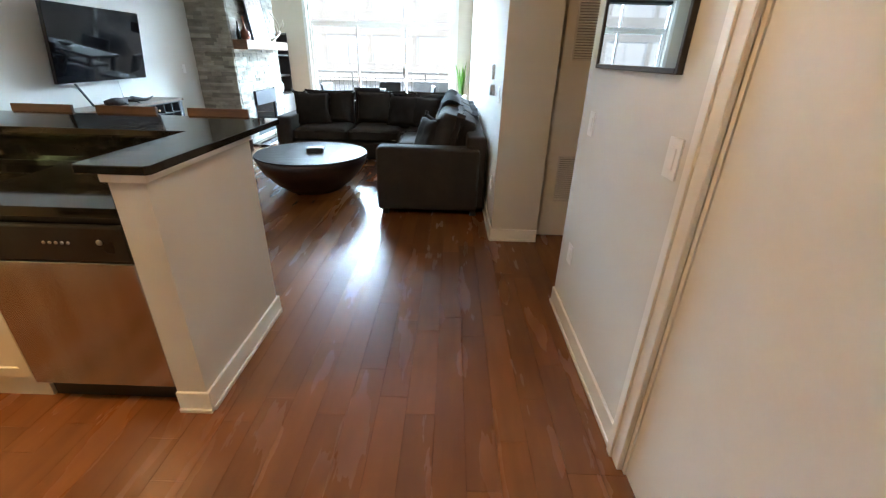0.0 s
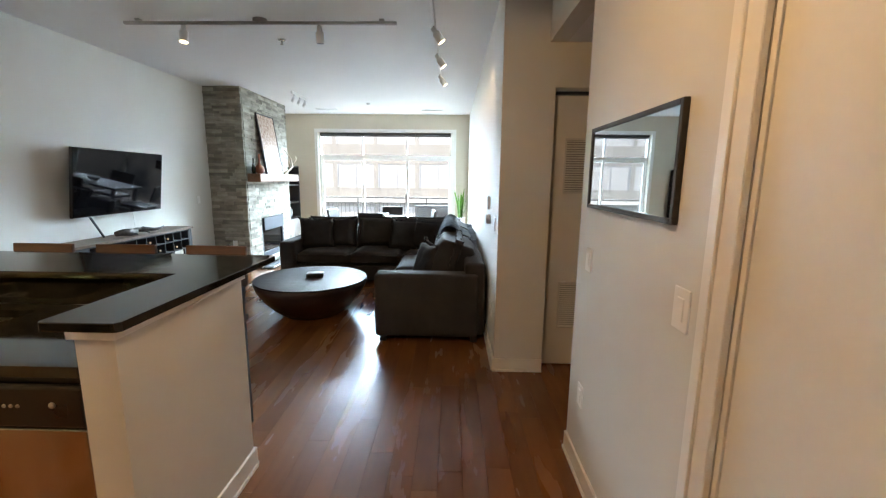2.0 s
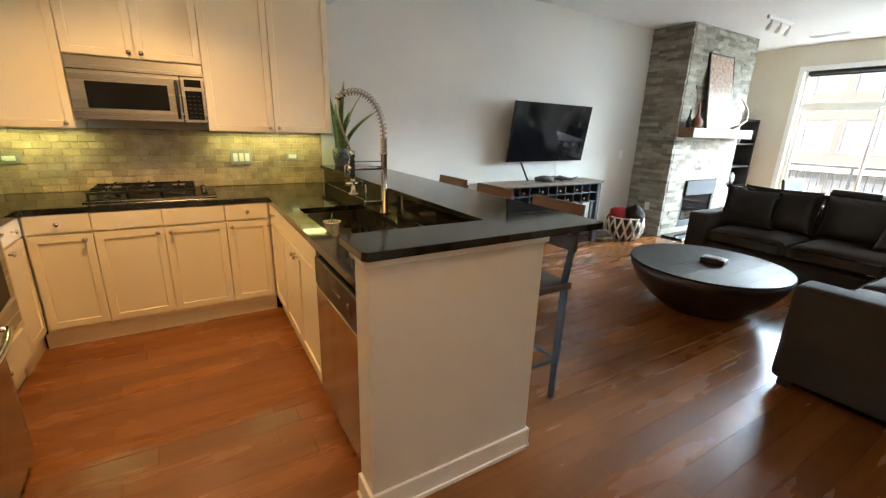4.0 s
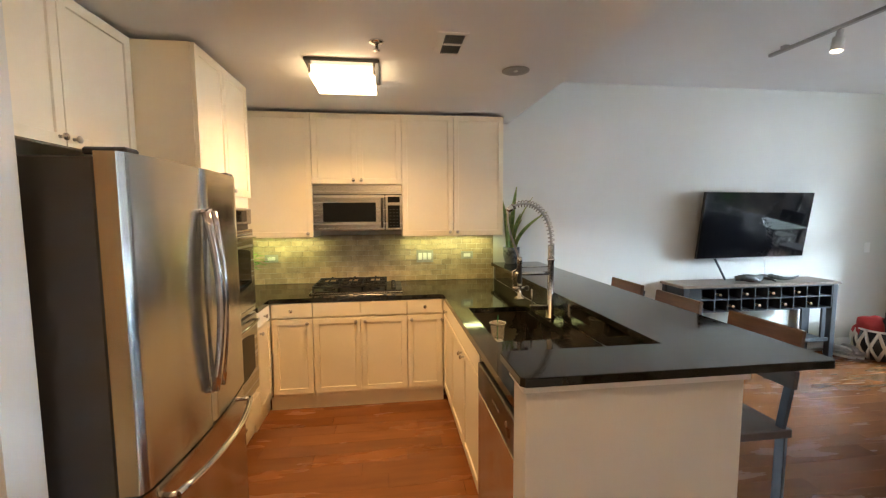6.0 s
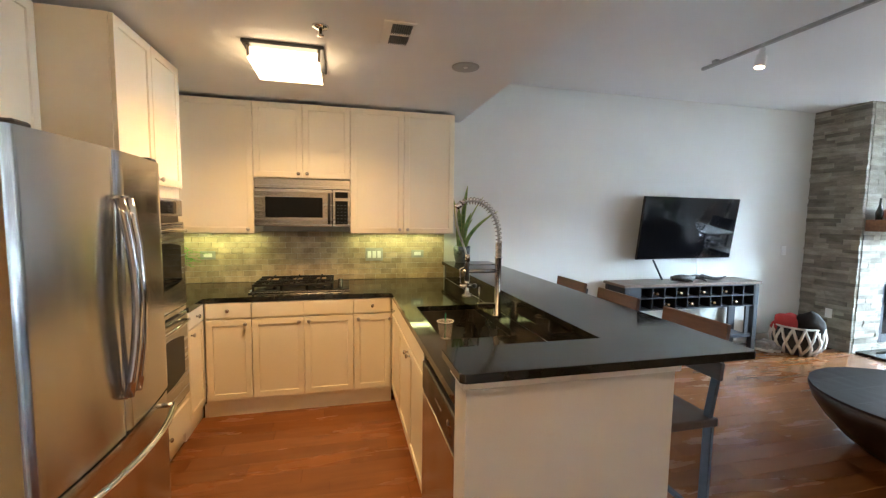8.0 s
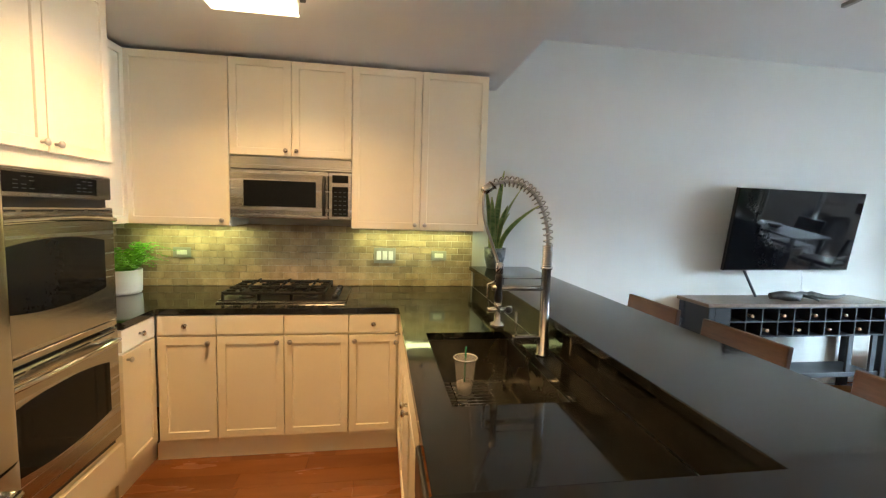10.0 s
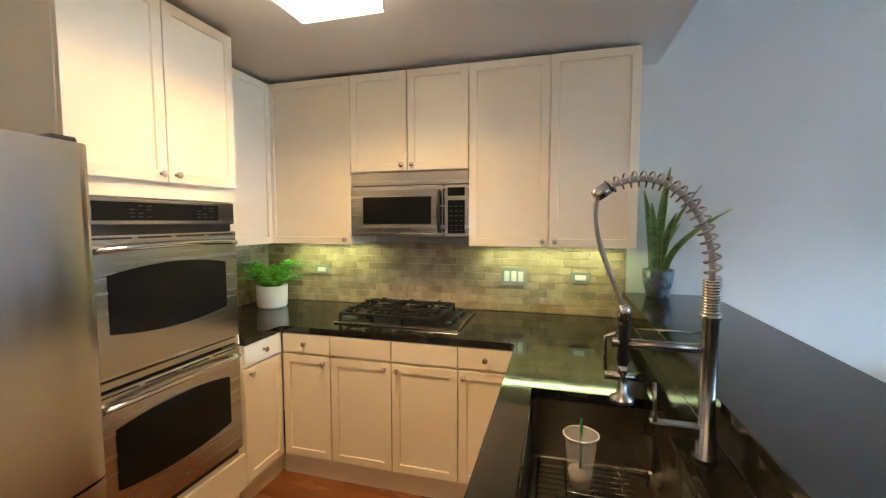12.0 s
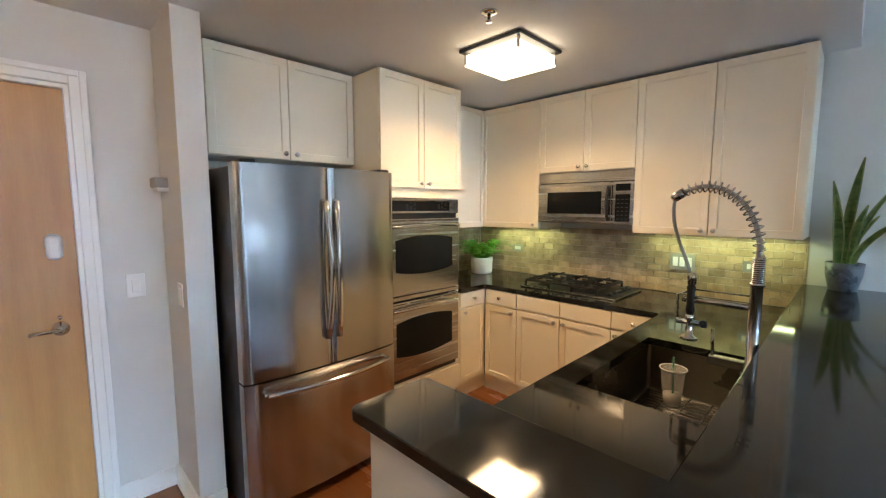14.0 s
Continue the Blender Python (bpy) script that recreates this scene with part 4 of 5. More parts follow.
for sx in (-1, 1):
    for sy in (-1, 1):
        part("clip", box(sx * 0.18 - 0.007, sx * 0.18 + 0.007, sy * 0.18 - 0.007, sy * 0.18 + 0.007, -0.08, -0.02, 0.002), NICKEL, l_)
l_ = thing("ceiling_light", "round frosted glass entry ceiling light", "ceiling light", pose(-0.05, 1.3, LOW))
part("base_plate", lathe([(0, -0.001), (0.14, -0.001), (0.14, -0.02), (0, -0.02)], 32), NICKEL, l_)
sp = thing("sprinkler", "recessed chrome fire sprinkler", "sprinkler", pose(-1.95, 0.978, LOW))
part("escutcheon", lathe([(0.0, -0.001), (0.04, -0.001), (0.036, -0.008), (0.016, -0.012), (0, -0.012)], 24), CHROME, sp)
part("head", lathe([(0, -0.012), (0.008, -0.012), (0.008, -0.04), (0.017, -0.042), (0.017, -0.046), (0, -0.046)], 12), CHROME, sp)
v = thing("ceiling_vent", "white ceiling air vent with dark louvres", "vent", pose(-1.93, 1.365, LOW))
b = bmesh.new()
for a in ((-0.14, 0.14, -0.09, -0.05), (-0.14, 0.14, 0.05, 0.065), (-0.14, -0.12, -0.05, 0.05), (0.12, 0.14, -0.05, 0.05), (-0.008, 0.008, -0.05, 0.05)):
    bx(b, *a, -0.008, -0.001)
part("frame", b, WHITEMETAL, v)
part("backing", box(-0.12, 0.12, -0.05, 0.05, -0.002, -0.001), BLACK, v)
for k in range(9):
    ob = part("slat", box(-0.12, 0.12, -0.0045, 0.0045, -0.0008, 0.0008), GUN, v)
    ob.matrix_basis = pose(0, -0.044 + k * 0.011, -0.005, 40)
v = thing("ceiling_speaker", "round grey recessed ceiling fitting", "recessed light", pose(-2.283, 1.817, LOW))
part("ring", lathe([(0.06, -0.001), (0.085, -0.001), (0.083, -0.006), (0.06, -0.004)], 32), GREYMETAL, v)
part("disc", lathe([(0, -0.001), (0.06, -0.001), (0.06, -0.003), (0, -0.003)], 32), GREYMETAL, v)
part("centre", lathe([(0, -0.003), (0.014, -0.003), (0.012, -0.008), (0, -0.008)], 16), WHITEMETAL, v)
for y0, y1 in ((-0.15, 0.32), (1.2, 1.98)):
    u_ = thing("undercabinet_light", "slim glowing light strip under the wall cabinet", "cabinet light")
    part("strip", box(-3.7, -3.64, y0, y1, 1.3545, 1.3665, 0.002), WHITEMETAL, u_)

# ---- window and balcony ----
win = tagged(new("window_1"), "wide white-framed window with sliding balcony doors", "window", kind="structure")
win.matrix_basis = pose(0, NY, 0)
b = bmesh.new()
for a in ((GX0 - 0.07, GX0, GZ0 - 0.05, GZ1 + 0.07), (GX1, GX1 + 0.07, GZ0 - 0.05, GZ1 + 0.07), (GX0, GX1, GZ1, GZ1 + 0.07)):
    bx(b, a[0], a[1], -0.02, -0.001, a[2], a[3], 0.003)
part("trim", b, TRIM, win)
TR, MU1, MU2 = 1.961, -1.923, -0.947
b = bmesh.new()
for xa, xb in ((GX0, GX0 + 0.045), (GX1 - 0.045, GX1)):
    bx(b, xa, xb, 0.06, 0.14, GZ0, GZ1, 0.003)
for za, zb in ((GZ0, GZ0 + 0.05), (TR - 0.03, TR + 0.035), (GZ1 - 0.04, GZ1)):
    bx(b, GX0 + 0.045, GX1 - 0.045, 0.06, 0.14, za, zb, 0.003)
part("window_frame", b, TRIM, win)
b = bmesh.new()
for xm in (MU1, MU2):
    bx(b, xm - 0.015, xm + 0.015, 0.075, 0.125, TR + 0.035, GZ1 - 0.04, 0.002)
part("mullion", b, TRIM, win)
for x0, x1, y in ((GX0 + 0.045, MU1 + 0.025, 0.075), (MU1 - 0.02, MU2 + 0.03, 0.105), (MU2 - 0.005, GX1 - 0.045, 0.075)):
    b = bmesh.new()
    st = 0.05 if x0 > -1.5 else 0.04
    for xa, xb in ((x0, x0 + st), (x1 - st, x1)):
        bx(b, xa, xb, y, y + 0.03, GZ0 + 0.05, TR - 0.03, 0.003)
    bx(b, x0 + st, x1 - st, y, y + 0.03, GZ0 + 0.05, GZ0 + 0.13, 0.003)
    bx(b, x0 + st, x1 - st, y, y + 0.03, TR - 0.075, TR - 0.03, 0.003)
    sash = part("sash", b, TRIM, win)
    p = part("pane", box(x0 + st - 0.005, x1 - st + 0.005, y + 0.012, y + 0.018, GZ0 + 0.12, TR - 0.07), PANE, sash)
    p.visible_shadow = False
part("door_pull", box(MU2 - 0.03, MU2 - 0.005, 0.06, 0.104, 0.95, 1.15, 0.006), BLACK, win)
for x0, x1 in ((GX0 + 0.04, MU1 - 0.012), (MU1 + 0.012, MU2 - 0.012), (MU2 + 0.012, GX1 - 0.04)):
    p = part("pane", box(x0, x1, 0.096, 0.102, TR + 0.03, GZ1 - 0.035), PANE, win)
    p.visible_shadow = False
sh = thing("roller_shade", "dark rolled-up window shade under the head", "window shade", pose(0, NY, 0))
part("roll", rod((GX0 + 0.05, 0.025, GZ1 - 0.035), (GX1 - 0.05, 0.025, GZ1 - 0.035), r=0.03, seg=16), BLACK, sh)
part("hem", box(GX0 + 0.05, GX1 - 0.05, 0.048, 0.052, GZ1 - 0.085, GZ1 - 0.03), BLACK, sh)

structure("balcony_floor", box(-4.2, 1.2, NY + 0.2, 11.2, -0.25, -0.03), DECK, "pale grey concrete balcony floor", "balcony")
rl = thing("balcony_railing", "dark metal balcony railing with thin balusters", "railing", pose(0, 11.1, -0.03))
part("top_rail", box(-4.2, 1.2, -0.025, 0.025, 1.0, 1.04, 0.004), RAILM, rl)
part("bottom_rail", box(-4.2, 1.2, -0.015, 0.015, 0.09, 0.12, 0.003), RAILM, rl)
part("middle_rail", box(-4.2, 1.2, -0.015, 0.015, 0.88, 0.905, 0.003), RAILM, rl)
me = None
for k in range(49):
    ob = part("baluster", None if me else box(-0.007, 0.007, -0.007, 0.007, 0.12, 0.88), RAILM, rl, data=me)
    me = ob.data
    ob.location.x = -4.18 + k * 0.1115
me = None
for xx in (-4.15, -2.4, -0.6, 1.15):
    ob = part("post", None if me else box(-0.02, 0.02, -0.02, 0.02, 0, 1.0, 0.003), RAILM, rl, data=me)
    me = ob.data
    ob.location.x = xx
bn = thing("balcony_bench", "dark woven balcony bench by the railing", "bench", pose(-0.42, 10.55, -0.03))
part("seat", box(-0.45, 0.45, -0.25, 0.25, 0.36, 0.44, 0.02, 2), RAILM, bn)
part("backrest", box(-0.45, 0.45, 0.2, 0.26, 0.44, 0.86, 0.02, 2), RAILM, bn)
for sx in (-0.42, 0.42):
    for sy in (-0.22, 0.22):
        part("leg", box(sx - 0.02, sx + 0.02, sy - 0.02, sy + 0.02, 0, 0.36), RAILM, bn)

structure("ground", box(-900, 900, -900, 900, -9.6, -9.2), ASPHALT, "grey street ground far below the balcony", "ground")


def building(name, label, x0, x1, y0, y1, z1, wall, storeys, bays):
    h = thing(name, label, "building", pose((x0 + x1) / 2, y0, -9.2))
    w, dep, ht = (x1 - x0) / 2, y1 - y0, z1 + 9.2
    fh = ht / storeys
    b = bmesh.new()
    bw = 2 * w / bays
    for s in range(storeys):
        bx(b, -w, w, 0, 0.4, s * fh, s * fh + fh * 0.3)
        bx(b, -w, w, 0, 0.4, s * fh + fh * 0.85, (s + 1) * fh)
        for k in range(bays + 1):
            xc = -w + k * bw
            bx(b, max(-w, xc - bw * 0.05), min(w, xc + bw * 0.05), 0, 0.4, s * fh + fh * 0.3, s * fh + fh * 0.85)
    bx(b, -w, w, 0.45, dep, 0, ht)
    part("wall", b, wall, h)
    part("roof", box(-w - 0.3, w + 0.3, -0.3, dep, ht, ht + 0.5, 0.05), CONCRETE, h)
    part("ledge", box(-w - 0.1, w + 0.1, -0.2, -0.001, fh * 3 - 0.15, fh * 3 + 0.15), CONCRETE, h)
    me = None
    for s in range(storeys):
        for k in range(bays):
            if me is None:
                t = box(-bw * 0.45, bw * 0.45, 0.03, 0.08, 0, fh * 0.55)
                for xa in (-bw * 0.45, -0.04, bw * 0.45 - 0.08):
                    bx(t, xa, xa + 0.08, 0.01, 0.03, 0, fh * 0.55)
            ob = part("window", t if me is None else None, FARGLASS, h, data=me)
            me = ob.data
            ob.location = (-w + (k + 0.5) * bw, 0, s * fh + fh * 0.3)
    return h


building("apartment_building", "pale stone apartment building across the street", -26, 24, 30, 42, 9, FACADE, 6, 17)

# ---- fireplace ----
CX, CY0, CY1 = -3.18, 6.79, 8.5
ch = structure("wall_chimney", box(WX, CX - 0.03, CY0 + 0.03, CY1, 0, HIGH), GROUT, "stacked ledger stone chimney breast", "fireplace wall")
rs = random.Random(11)
b = bmesh.new()
laid = []


def stone(*a):
    if len(laid) < 300:
        laid.append(part("stone", box(*a), LEDGE1, ch))
    else:
        bx(b, *a)


FB = (7.22, 8.12, 0.1, 0.8)
z = 0.0
while z < HIGH - 0.01:
    h = min(rs.choice((0.036, 0.044, 0.052, 0.06)), HIGH - z)
    a = WX + 0.001
    while a < CX - 0.01:
        L = min(rs.uniform(0.1, 0.34), CX - 0.002 - a)
        stone(a, a + L - 0.001, CY0 + 0.001 - rs.uniform(0, 0.016), CY0 + 0.031, z + 0.0005, z + h - 0.0008)
        a += L
    a = CY0 + 0.033
    while a < CY1 - 0.01:
        L = min(rs.uniform(0.1, 0.34), CY1 - a)
        if FB[2] < z + h and z < FB[3] and a < FB[0] < a + L:
            L = FB[0] - a
        inside = FB[0] - 0.001 <= a < FB[1] and FB[2] < z + h and z < FB[3]
        if inside:
            a = FB[1]
            continue
        if L > 0.004:
            stone(CX - 0.031, CX - 0.001 + rs.uniform(0, 0.009), a, a + L - 0.001, z + 0.0005, z + h - 0.0008)
        a += L
    z += h
tagged(part("stones", b, LEDGE, ch, "stacked grey and beige ledger stones"), kind="stuff")

fp = thing("gas_fireplace", "metal gas fireplace insert in the stone wall", "fireplace", facing(CX - 0.02, FB[0], FB[2], "+x"))
W_, H_ = FB[1] - FB[0], FB[3] - FB[2]
b = bmesh.new()
for a in ((0, 0.05, 0, H_), (W_ - 0.05, W_, 0, H_), (0.05, W_ - 0.05, 0, 0.1)):
    bx(b, a[0], a[1], -0.02, 0.02, a[2], a[3], 0.003)
part("surround", b, FIREMETAL, fp)
part("hood", box(0.05, W_ - 0.05, -0.05, 0.02, H_ - 0.22, H_, 0.006), FIREMETAL, fp, "grey metal hood")
part("glass", box(0.05, W_ - 0.05, 0.0, 0.008, 0.1, H_ - 0.22), TVGLASS, fp, "dark firebox glass")
structure("hearth", box(CX + 0.018, -2.85, CY0 + 0.05, CY1 - 0.05, 0, 0.03, 0.004), GRANITE, "dark stone hearth slab on the floor", "hearth")
solid("mantel", box(CX + 0.017, -2.95, 6.8, 8.42, 1.42, 1.55, 0.006), MANTEL, "thick reclaimed wooden mantel beam on the stone", "mantel")
ar = thing("leaning_painting", "speckled rust and white abstract canvas leaning on the mantel", "painting", facing(-3.02, 7.22, 1.551, "+x") @ pose(0, 0, 0, -8))
b = bmesh.new()
for a in ((0, 0.02, 0, 1.0), (0.63, 0.65, 0, 1.0), (0.02, 0.63, 0, 0.02), (0.02, 0.63, 0.98, 1.0)):
    bx(b, a[0], a[1], -0.002, 0.035, a[2], a[3], 0.002)
part("frame", b, FRAMEB, ar)
part("canvas", box(0.02, 0.63, 0.004, 0.02, 0.02, 0.98), CANVAS, ar)
va = thing("bottle_vase", "round terracotta bottle vase with a slim neck", "vase", pose(-3.05, 7.0, 1.551))
part("vase", lathe([(0, 0), (0.045, 0), (0.075, 0.05), (0.07, 0.1), (0.03, 0.14), (0.016, 0.18), (0.014, 0.3), (0.018, 0.31), (0, 0.31)], 24), TERRA, va)
va = thing("bottle_vase", "tall dark bottle vase on the mantel", "vase", pose(-3.1, 6.9, 1.551))
part("vase", lathe([(0, 0), (0.03, 0), (0.035, 0.08), (0.012, 0.16), (0.01, 0.24), (0, 0.24)], 20), BOTTLE, va)
an = thing("deer_antler", "pale curved antler on the mantel", "antler", pose(-3.04, 8.1, 1.551) @ Matrix.Diagonal((1.3, 1.3, 1.15, 1)))
part("beam", tube(bmesh.new(), [(0, -0.12, 0.012), (0.03, -0.02, 0.06), (0.04, 0.1, 0.12), (0.0, 0.16, 0.25), (-0.03, 0.08, 0.36), (-0.02, -0.04, 0.4)], [0.016, 0.015, 0.013, 0.011, 0.009, 0.003], 8), BONE, an)
part("tine", tube(bmesh.new(), [(0.03, 0.0, 0.07), (0.06, -0.05, 0.17), (0.05, -0.08, 0.24)], [0.011, 0.008, 0.002], 8), BONE, an)
part("tine", tube(bmesh.new(), [(0.03, 0.14, 0.17), (0.06, 0.21, 0.24), (0.05, 0.22, 0.31)], [0.01, 0.007, 0.002], 8), BONE, an)
# bookcase
bk = thing("bookcase", "dark wooden open bookcase with jars beside the chimney", "bookcase", facing(-3.3, CY1 + 0.03, 0, "+x"))
for xa in (0.0, 0.84):
    part("side", box(xa, xa + 0.03, 0, 0.44, 0, 1.74, 0.002), FRAMEB, bk)
for zz in (0.04, 0.62, 0.95, 1.32, 1.71):
    part("shelf", box(0.03, 0.84, 0.01, 0.43, zz, zz + 0.03, 0.002), FRAMEB, bk)
part("back", box(0.03, 0.84, 0.425, 0.44, 0.07, 1.71), FRAMEB, bk)
for xa in (0.03, 0.435):
    part("door", box(xa + 0.002, xa + 0.402, -0.02, 0.0, 0.07, 0.62, 0.003), GREYMETAL, bk, "grey lower door")
for yy, zz, hh, rr in ((8.75, 0.981, 0.17, 0.05), (8.95, 0.981, 0.13, 0.06), (9.15, 0.651, 0.2, 0.06), (8.8, 1.351, 0.14, 0.05), (9.1, 1.351, 0.2, 0.045)):
    solid("ceramic_jar", lathe([(0, 0), (rr * 0.7, 0), (rr, hh * 0.4), (rr * 0.9, hh * 0.8), (rr * 0.5, hh * 0.9), (rr * 0.55, hh), (0, hh)], 20), WHITEPOT, "small white ceramic jar on a shelf", "jar", pose(-3.45, yy, zz), "bookcase jars")

# ---- television and console ----
tv = thing("television", "flat black wall-mounted television, tilted off the wall", "television", facing(-3.625, 4.885, 1.42, "+x") @ pose(0, 0, 0, 7, 0, 4.2))
part("casing", box(-0.685, 0.685, 0.004, 0.035, -0.348, 0.348, 0.004), BLACK, tv)
part("screen", box(-0.683, 0.683, -0.001, 0.0035, -0.343, 0.346), TVGLASS, tv, "glossy black screen")
part("lower_bezel", box(-0.685, 0.685, -0.003, 0.0, -0.348, -0.342), GREYMETAL, tv)
part("rear_box", box(-0.3, 0.3, 0.035, 0.06, -0.25, 0.1, 0.01), BLACK, tv)
cb = thing("television_cable", "black cable sleeve hanging below the television", "cable")
part("sleeve", rod((-3.70, 4.46, 1.1), (-3.66, 4.58, 0.842), r=0.011), GUN, cb)
part("cord", rod((-3.745, 5.12, 1.1), (-3.745, 5.14, 0.85), r=0.004), SWITCH, cb, "thin white cord")
cs = thing("wine_console", "dark slate console table with wine rack and wooden top", "console table", facing(-3.4, 3.9, 0, "+x"))
CW, CD = 1.76, 0.34
part("top", box(-0.02, CW + 0.02, -0.015, CD, 0.812, 0.84, 0.004), CONTOP, cs, "weathered brown wooden top")
for xa in (0.0, CW - 0.06):
    for ya in (0.0, CD - 0.07):
        part("leg", box(xa, xa + 0.06, ya, ya + 0.06, 0, 0.811, 0.004), SLATE, cs)
for xa in (0.012, CW - 0.048):
    part("side_panel", box(xa, xa + 0.036, 0.06, CD - 0.07, 0.55, 0.811), SLATE, cs)
part("wide_post", box(0.06, 0.19, 0.002, 0.03, 0.55, 0.811, 0.003), SLATE, cs)
part("rack_back", box(0.06, CW - 0.06, CD - 0.03, CD - 0.015, 0.56, 0.811), BLACK, cs)
me = None
for zz in (0.56, 0.682, 0.798):
    part("rack_shelf", box(0.19, CW - 0.06, 0.004, CD - 0.03, zz, zz + 0.011), SLATE, cs)
for k in range(11):
    ob = part("divider", None if me else box(-0.005, 0.005, 0.003, CD - 0.03, 0.571, 0.798), SLATE, cs, data=me)
    me = ob.data
    ob.location.x = 0.195 + k * 0.15 * 0.9995
part("lower_shelf", box(0.06, CW - 0.06, 0.03, CD - 0.03, 0.2, 0.222, 0.003), SLATE, cs)
part("rail", box(0.06, CW - 0.06, 0.01, 0.03, 0.2, 0.24, 0.003), SLATE, cs)
for x0 in (1.36, 1.6):
    part("stile", box(x0, x0 + 0.05, 0.01, 0.03, 0.24, 0.56, 0.002), SLATE, cs)


def bottle(x, z):
    o = thing("wine_bottle", "dark wine bottle lying in the rack, foil cap outwards", "bottle", facing(-3.4, 3.9, 0, "+x") @ pose(x, 0.02, z, -90), "wine bottles")
    part("glass", lathe([(0, 0.005), (0.014, 0.005), (0.014, 0.07), (0.036, 0.11), (0.036, 0.28), (0, 0.28)], 16), BOTTLE, o)
    part("cap", lathe([(0, -0.003), (0.0135, -0.003), (0.0145, 0.05), (0, 0.05)], 12), CORK, o, "foil cap")


for k, r in ((1, 1), (3, 1), (5, 1), (7, 1), (2, 0), (4, 0), (6, 0), (8, 0)):
    bottle(0.27 + k * 0.15, 0.61 if r == 0 else 0.731)
# carved animal on the console
b = bmesh.new()
n = 28
pts = [(0.03 * math.sin(i * 0.32), -0.28 + 0.56 * i / n, 0.026 + 0.008 * math.sin(i * 0.5)) for i in range(n + 1)]
rr = [0.012 + 0.022 * math.sin(math.pi * min(1, (i + 2) / 18)) if i < 17 else 0.022 - 0.0017 * (i - 17) for i in range(n + 1)]
tube(b, pts, [max(0.006, r) for r in rr], 10)
for yy in (-0.16, -0.02):
    for s in (-1, 1):
        tube(b, [(0, yy, 0.025), (s * 0.05, yy + 0.02, 0.02), (s * 0.07, yy + 0.04, 0.006)], [0.012, 0.009, 0.007], 6)
solid("carved_lizard", b, surf("striped_carving", (0.008, 0.008, 0.008), (0.075, 0.073, 0.07), 24, 0.5, bump=0.3, stretch=(0.5, 3, 0.5)), "black and grey striped carved lizard on the console", "figurine", pose(-3.54, 4.95, 0.8405) @ Matrix.Diagonal((1.25, 1.3, 1.3, 1)))

# basket of yarn balls and shoes
bs_ = thing("round_basket", "round pale basket with dark openwork pattern", "basket", pose(-3.36, 6.22, 0))
part("bowl", lathe([(0, 0.004), (0.17, 0.004), (0.235, 0.1), (0.25, 0.2), (0.23, 0.31), (0.22, 0.31), (0.235, 0.2), (0.22, 0.11), (0.16, 0.02), (0, 0.02)], 36), BLACK, bs_, "dark inner bowl")
k_ = 0
for k in range(14):
    a = 2 * math.pi * k / 14
    for s in (-1, 1):
        prof = [(0.172, 0.005), (0.239, 0.1), (0.254, 0.2), (0.234, 0.312)]
        pts = [(r * math.cos(a + s * 0.16 * (j - 1.5)), r * math.sin(a + s * 0.16 * (j - 1.5)), z) for j, (r, z) in enumerate(prof)]
        part("strap", tube(bmesh.new(), pts, 0.015, 6), WICKER, bs_)
part("rim", tube(bmesh.new(), [(0.228 * math.cos(2 * math.pi * k / 36), 0.228 * math.sin(2 * math.pi * k / 36), 0.315) for k in range(37)], 0.011, 8), WICKER, bs_)


def ball(bm, c, r, seed):
    t = bmesh.new()
    bmesh.ops.create_icosphere(t, subdivisions=3, radius=r)
    for v in t.verts:
        v.co *= 1 + 0.4 * noise.noise(v.co * 11 + Vector((seed, 0, 0))) + 0.15 * noise.noise(v.co * 30 + Vector((seed, 4, 0)))
    for f in t.faces:
        f.smooth = True
    join(bm, t, Matrix.Translation(c))
    return bm


solid("folded_blanket", ball(bmesh.new(), (-3.42, 6.12, 0.32), 0.13, 3), RED, "crumpled red cloth in the basket", "cloth")
solid("folded_blanket", ball(bmesh.new(), (-3.27, 6.28, 0.33), 0.14, 7), PILLOW, "crumpled black cloth in the basket", "cloth")
plate("white wall outlet low on the stone", facing(-3.42, CY0 - 0.012, 0.42, "-y"), 0.075, 0.115, SWITCH, 1)
plate("white wall switch beside the chimney", facing(WX, 6.45, 1.15, "+x"), 0.075, 0.115, SWITCH, 1)
for dx, dy, rz in ((0, 0, 20), (0.02, 0.14, -10)):
    s_ = thing("sneaker", "grey and white sneaker lying on the floor", "shoe", pose(-3.5 + dx, 5.86 + dy, 0, 0, 0, rz), "sneakers")
    part("sole", prism([(-0.13, -0.04), (0.1, -0.045), (0.14, 0.0), (0.1, 0.045), (-0.13, 0.04)], 0, 0.025, 0.006), SWITCH, s_, "white sole")
    t = cushion(0.25, 0.085, 0.1, 0.5, 5, pose(-0.005, 0, 0.06))
    part("upper", t, SILVER, s_)

# ---- coffee table ----
ct = thing("bowl_coffee_table", "round dark wooden bowl-shaped coffee table", "coffee table", pose(-1.47, 4.7, 0))
R = 0.605
part("bowl", lathe([(0, 0), (0.27, 0), (0.3, 0.01), (0.42, 0.1), (0.52, 0.21), (0.58, 0.305), (R, 0.385), (R - 0.01, 0.389), (0, 0.389)], 64), BOWL, ct)
nplank = 7
for k in range(nplank):
    xa, xb = -R + 2 * R * k / nplank, -R + 2 * R * (k + 1) / nplank
    pts = []
    for i in range(9):
        xx = xa + 0.0003 + (xb - xa - 0.0006) * i / 8
        pts.append((xx, math.sqrt(max(0.0001, (R - 0.004) ** 2 - xx * xx))))
    pts += [(x_, -y_) for x_, y_ in reversed(pts)]
    part("top_plank", prism(pts, 0.39, 0.405, 0.0006), TABLEWOOD, ct)
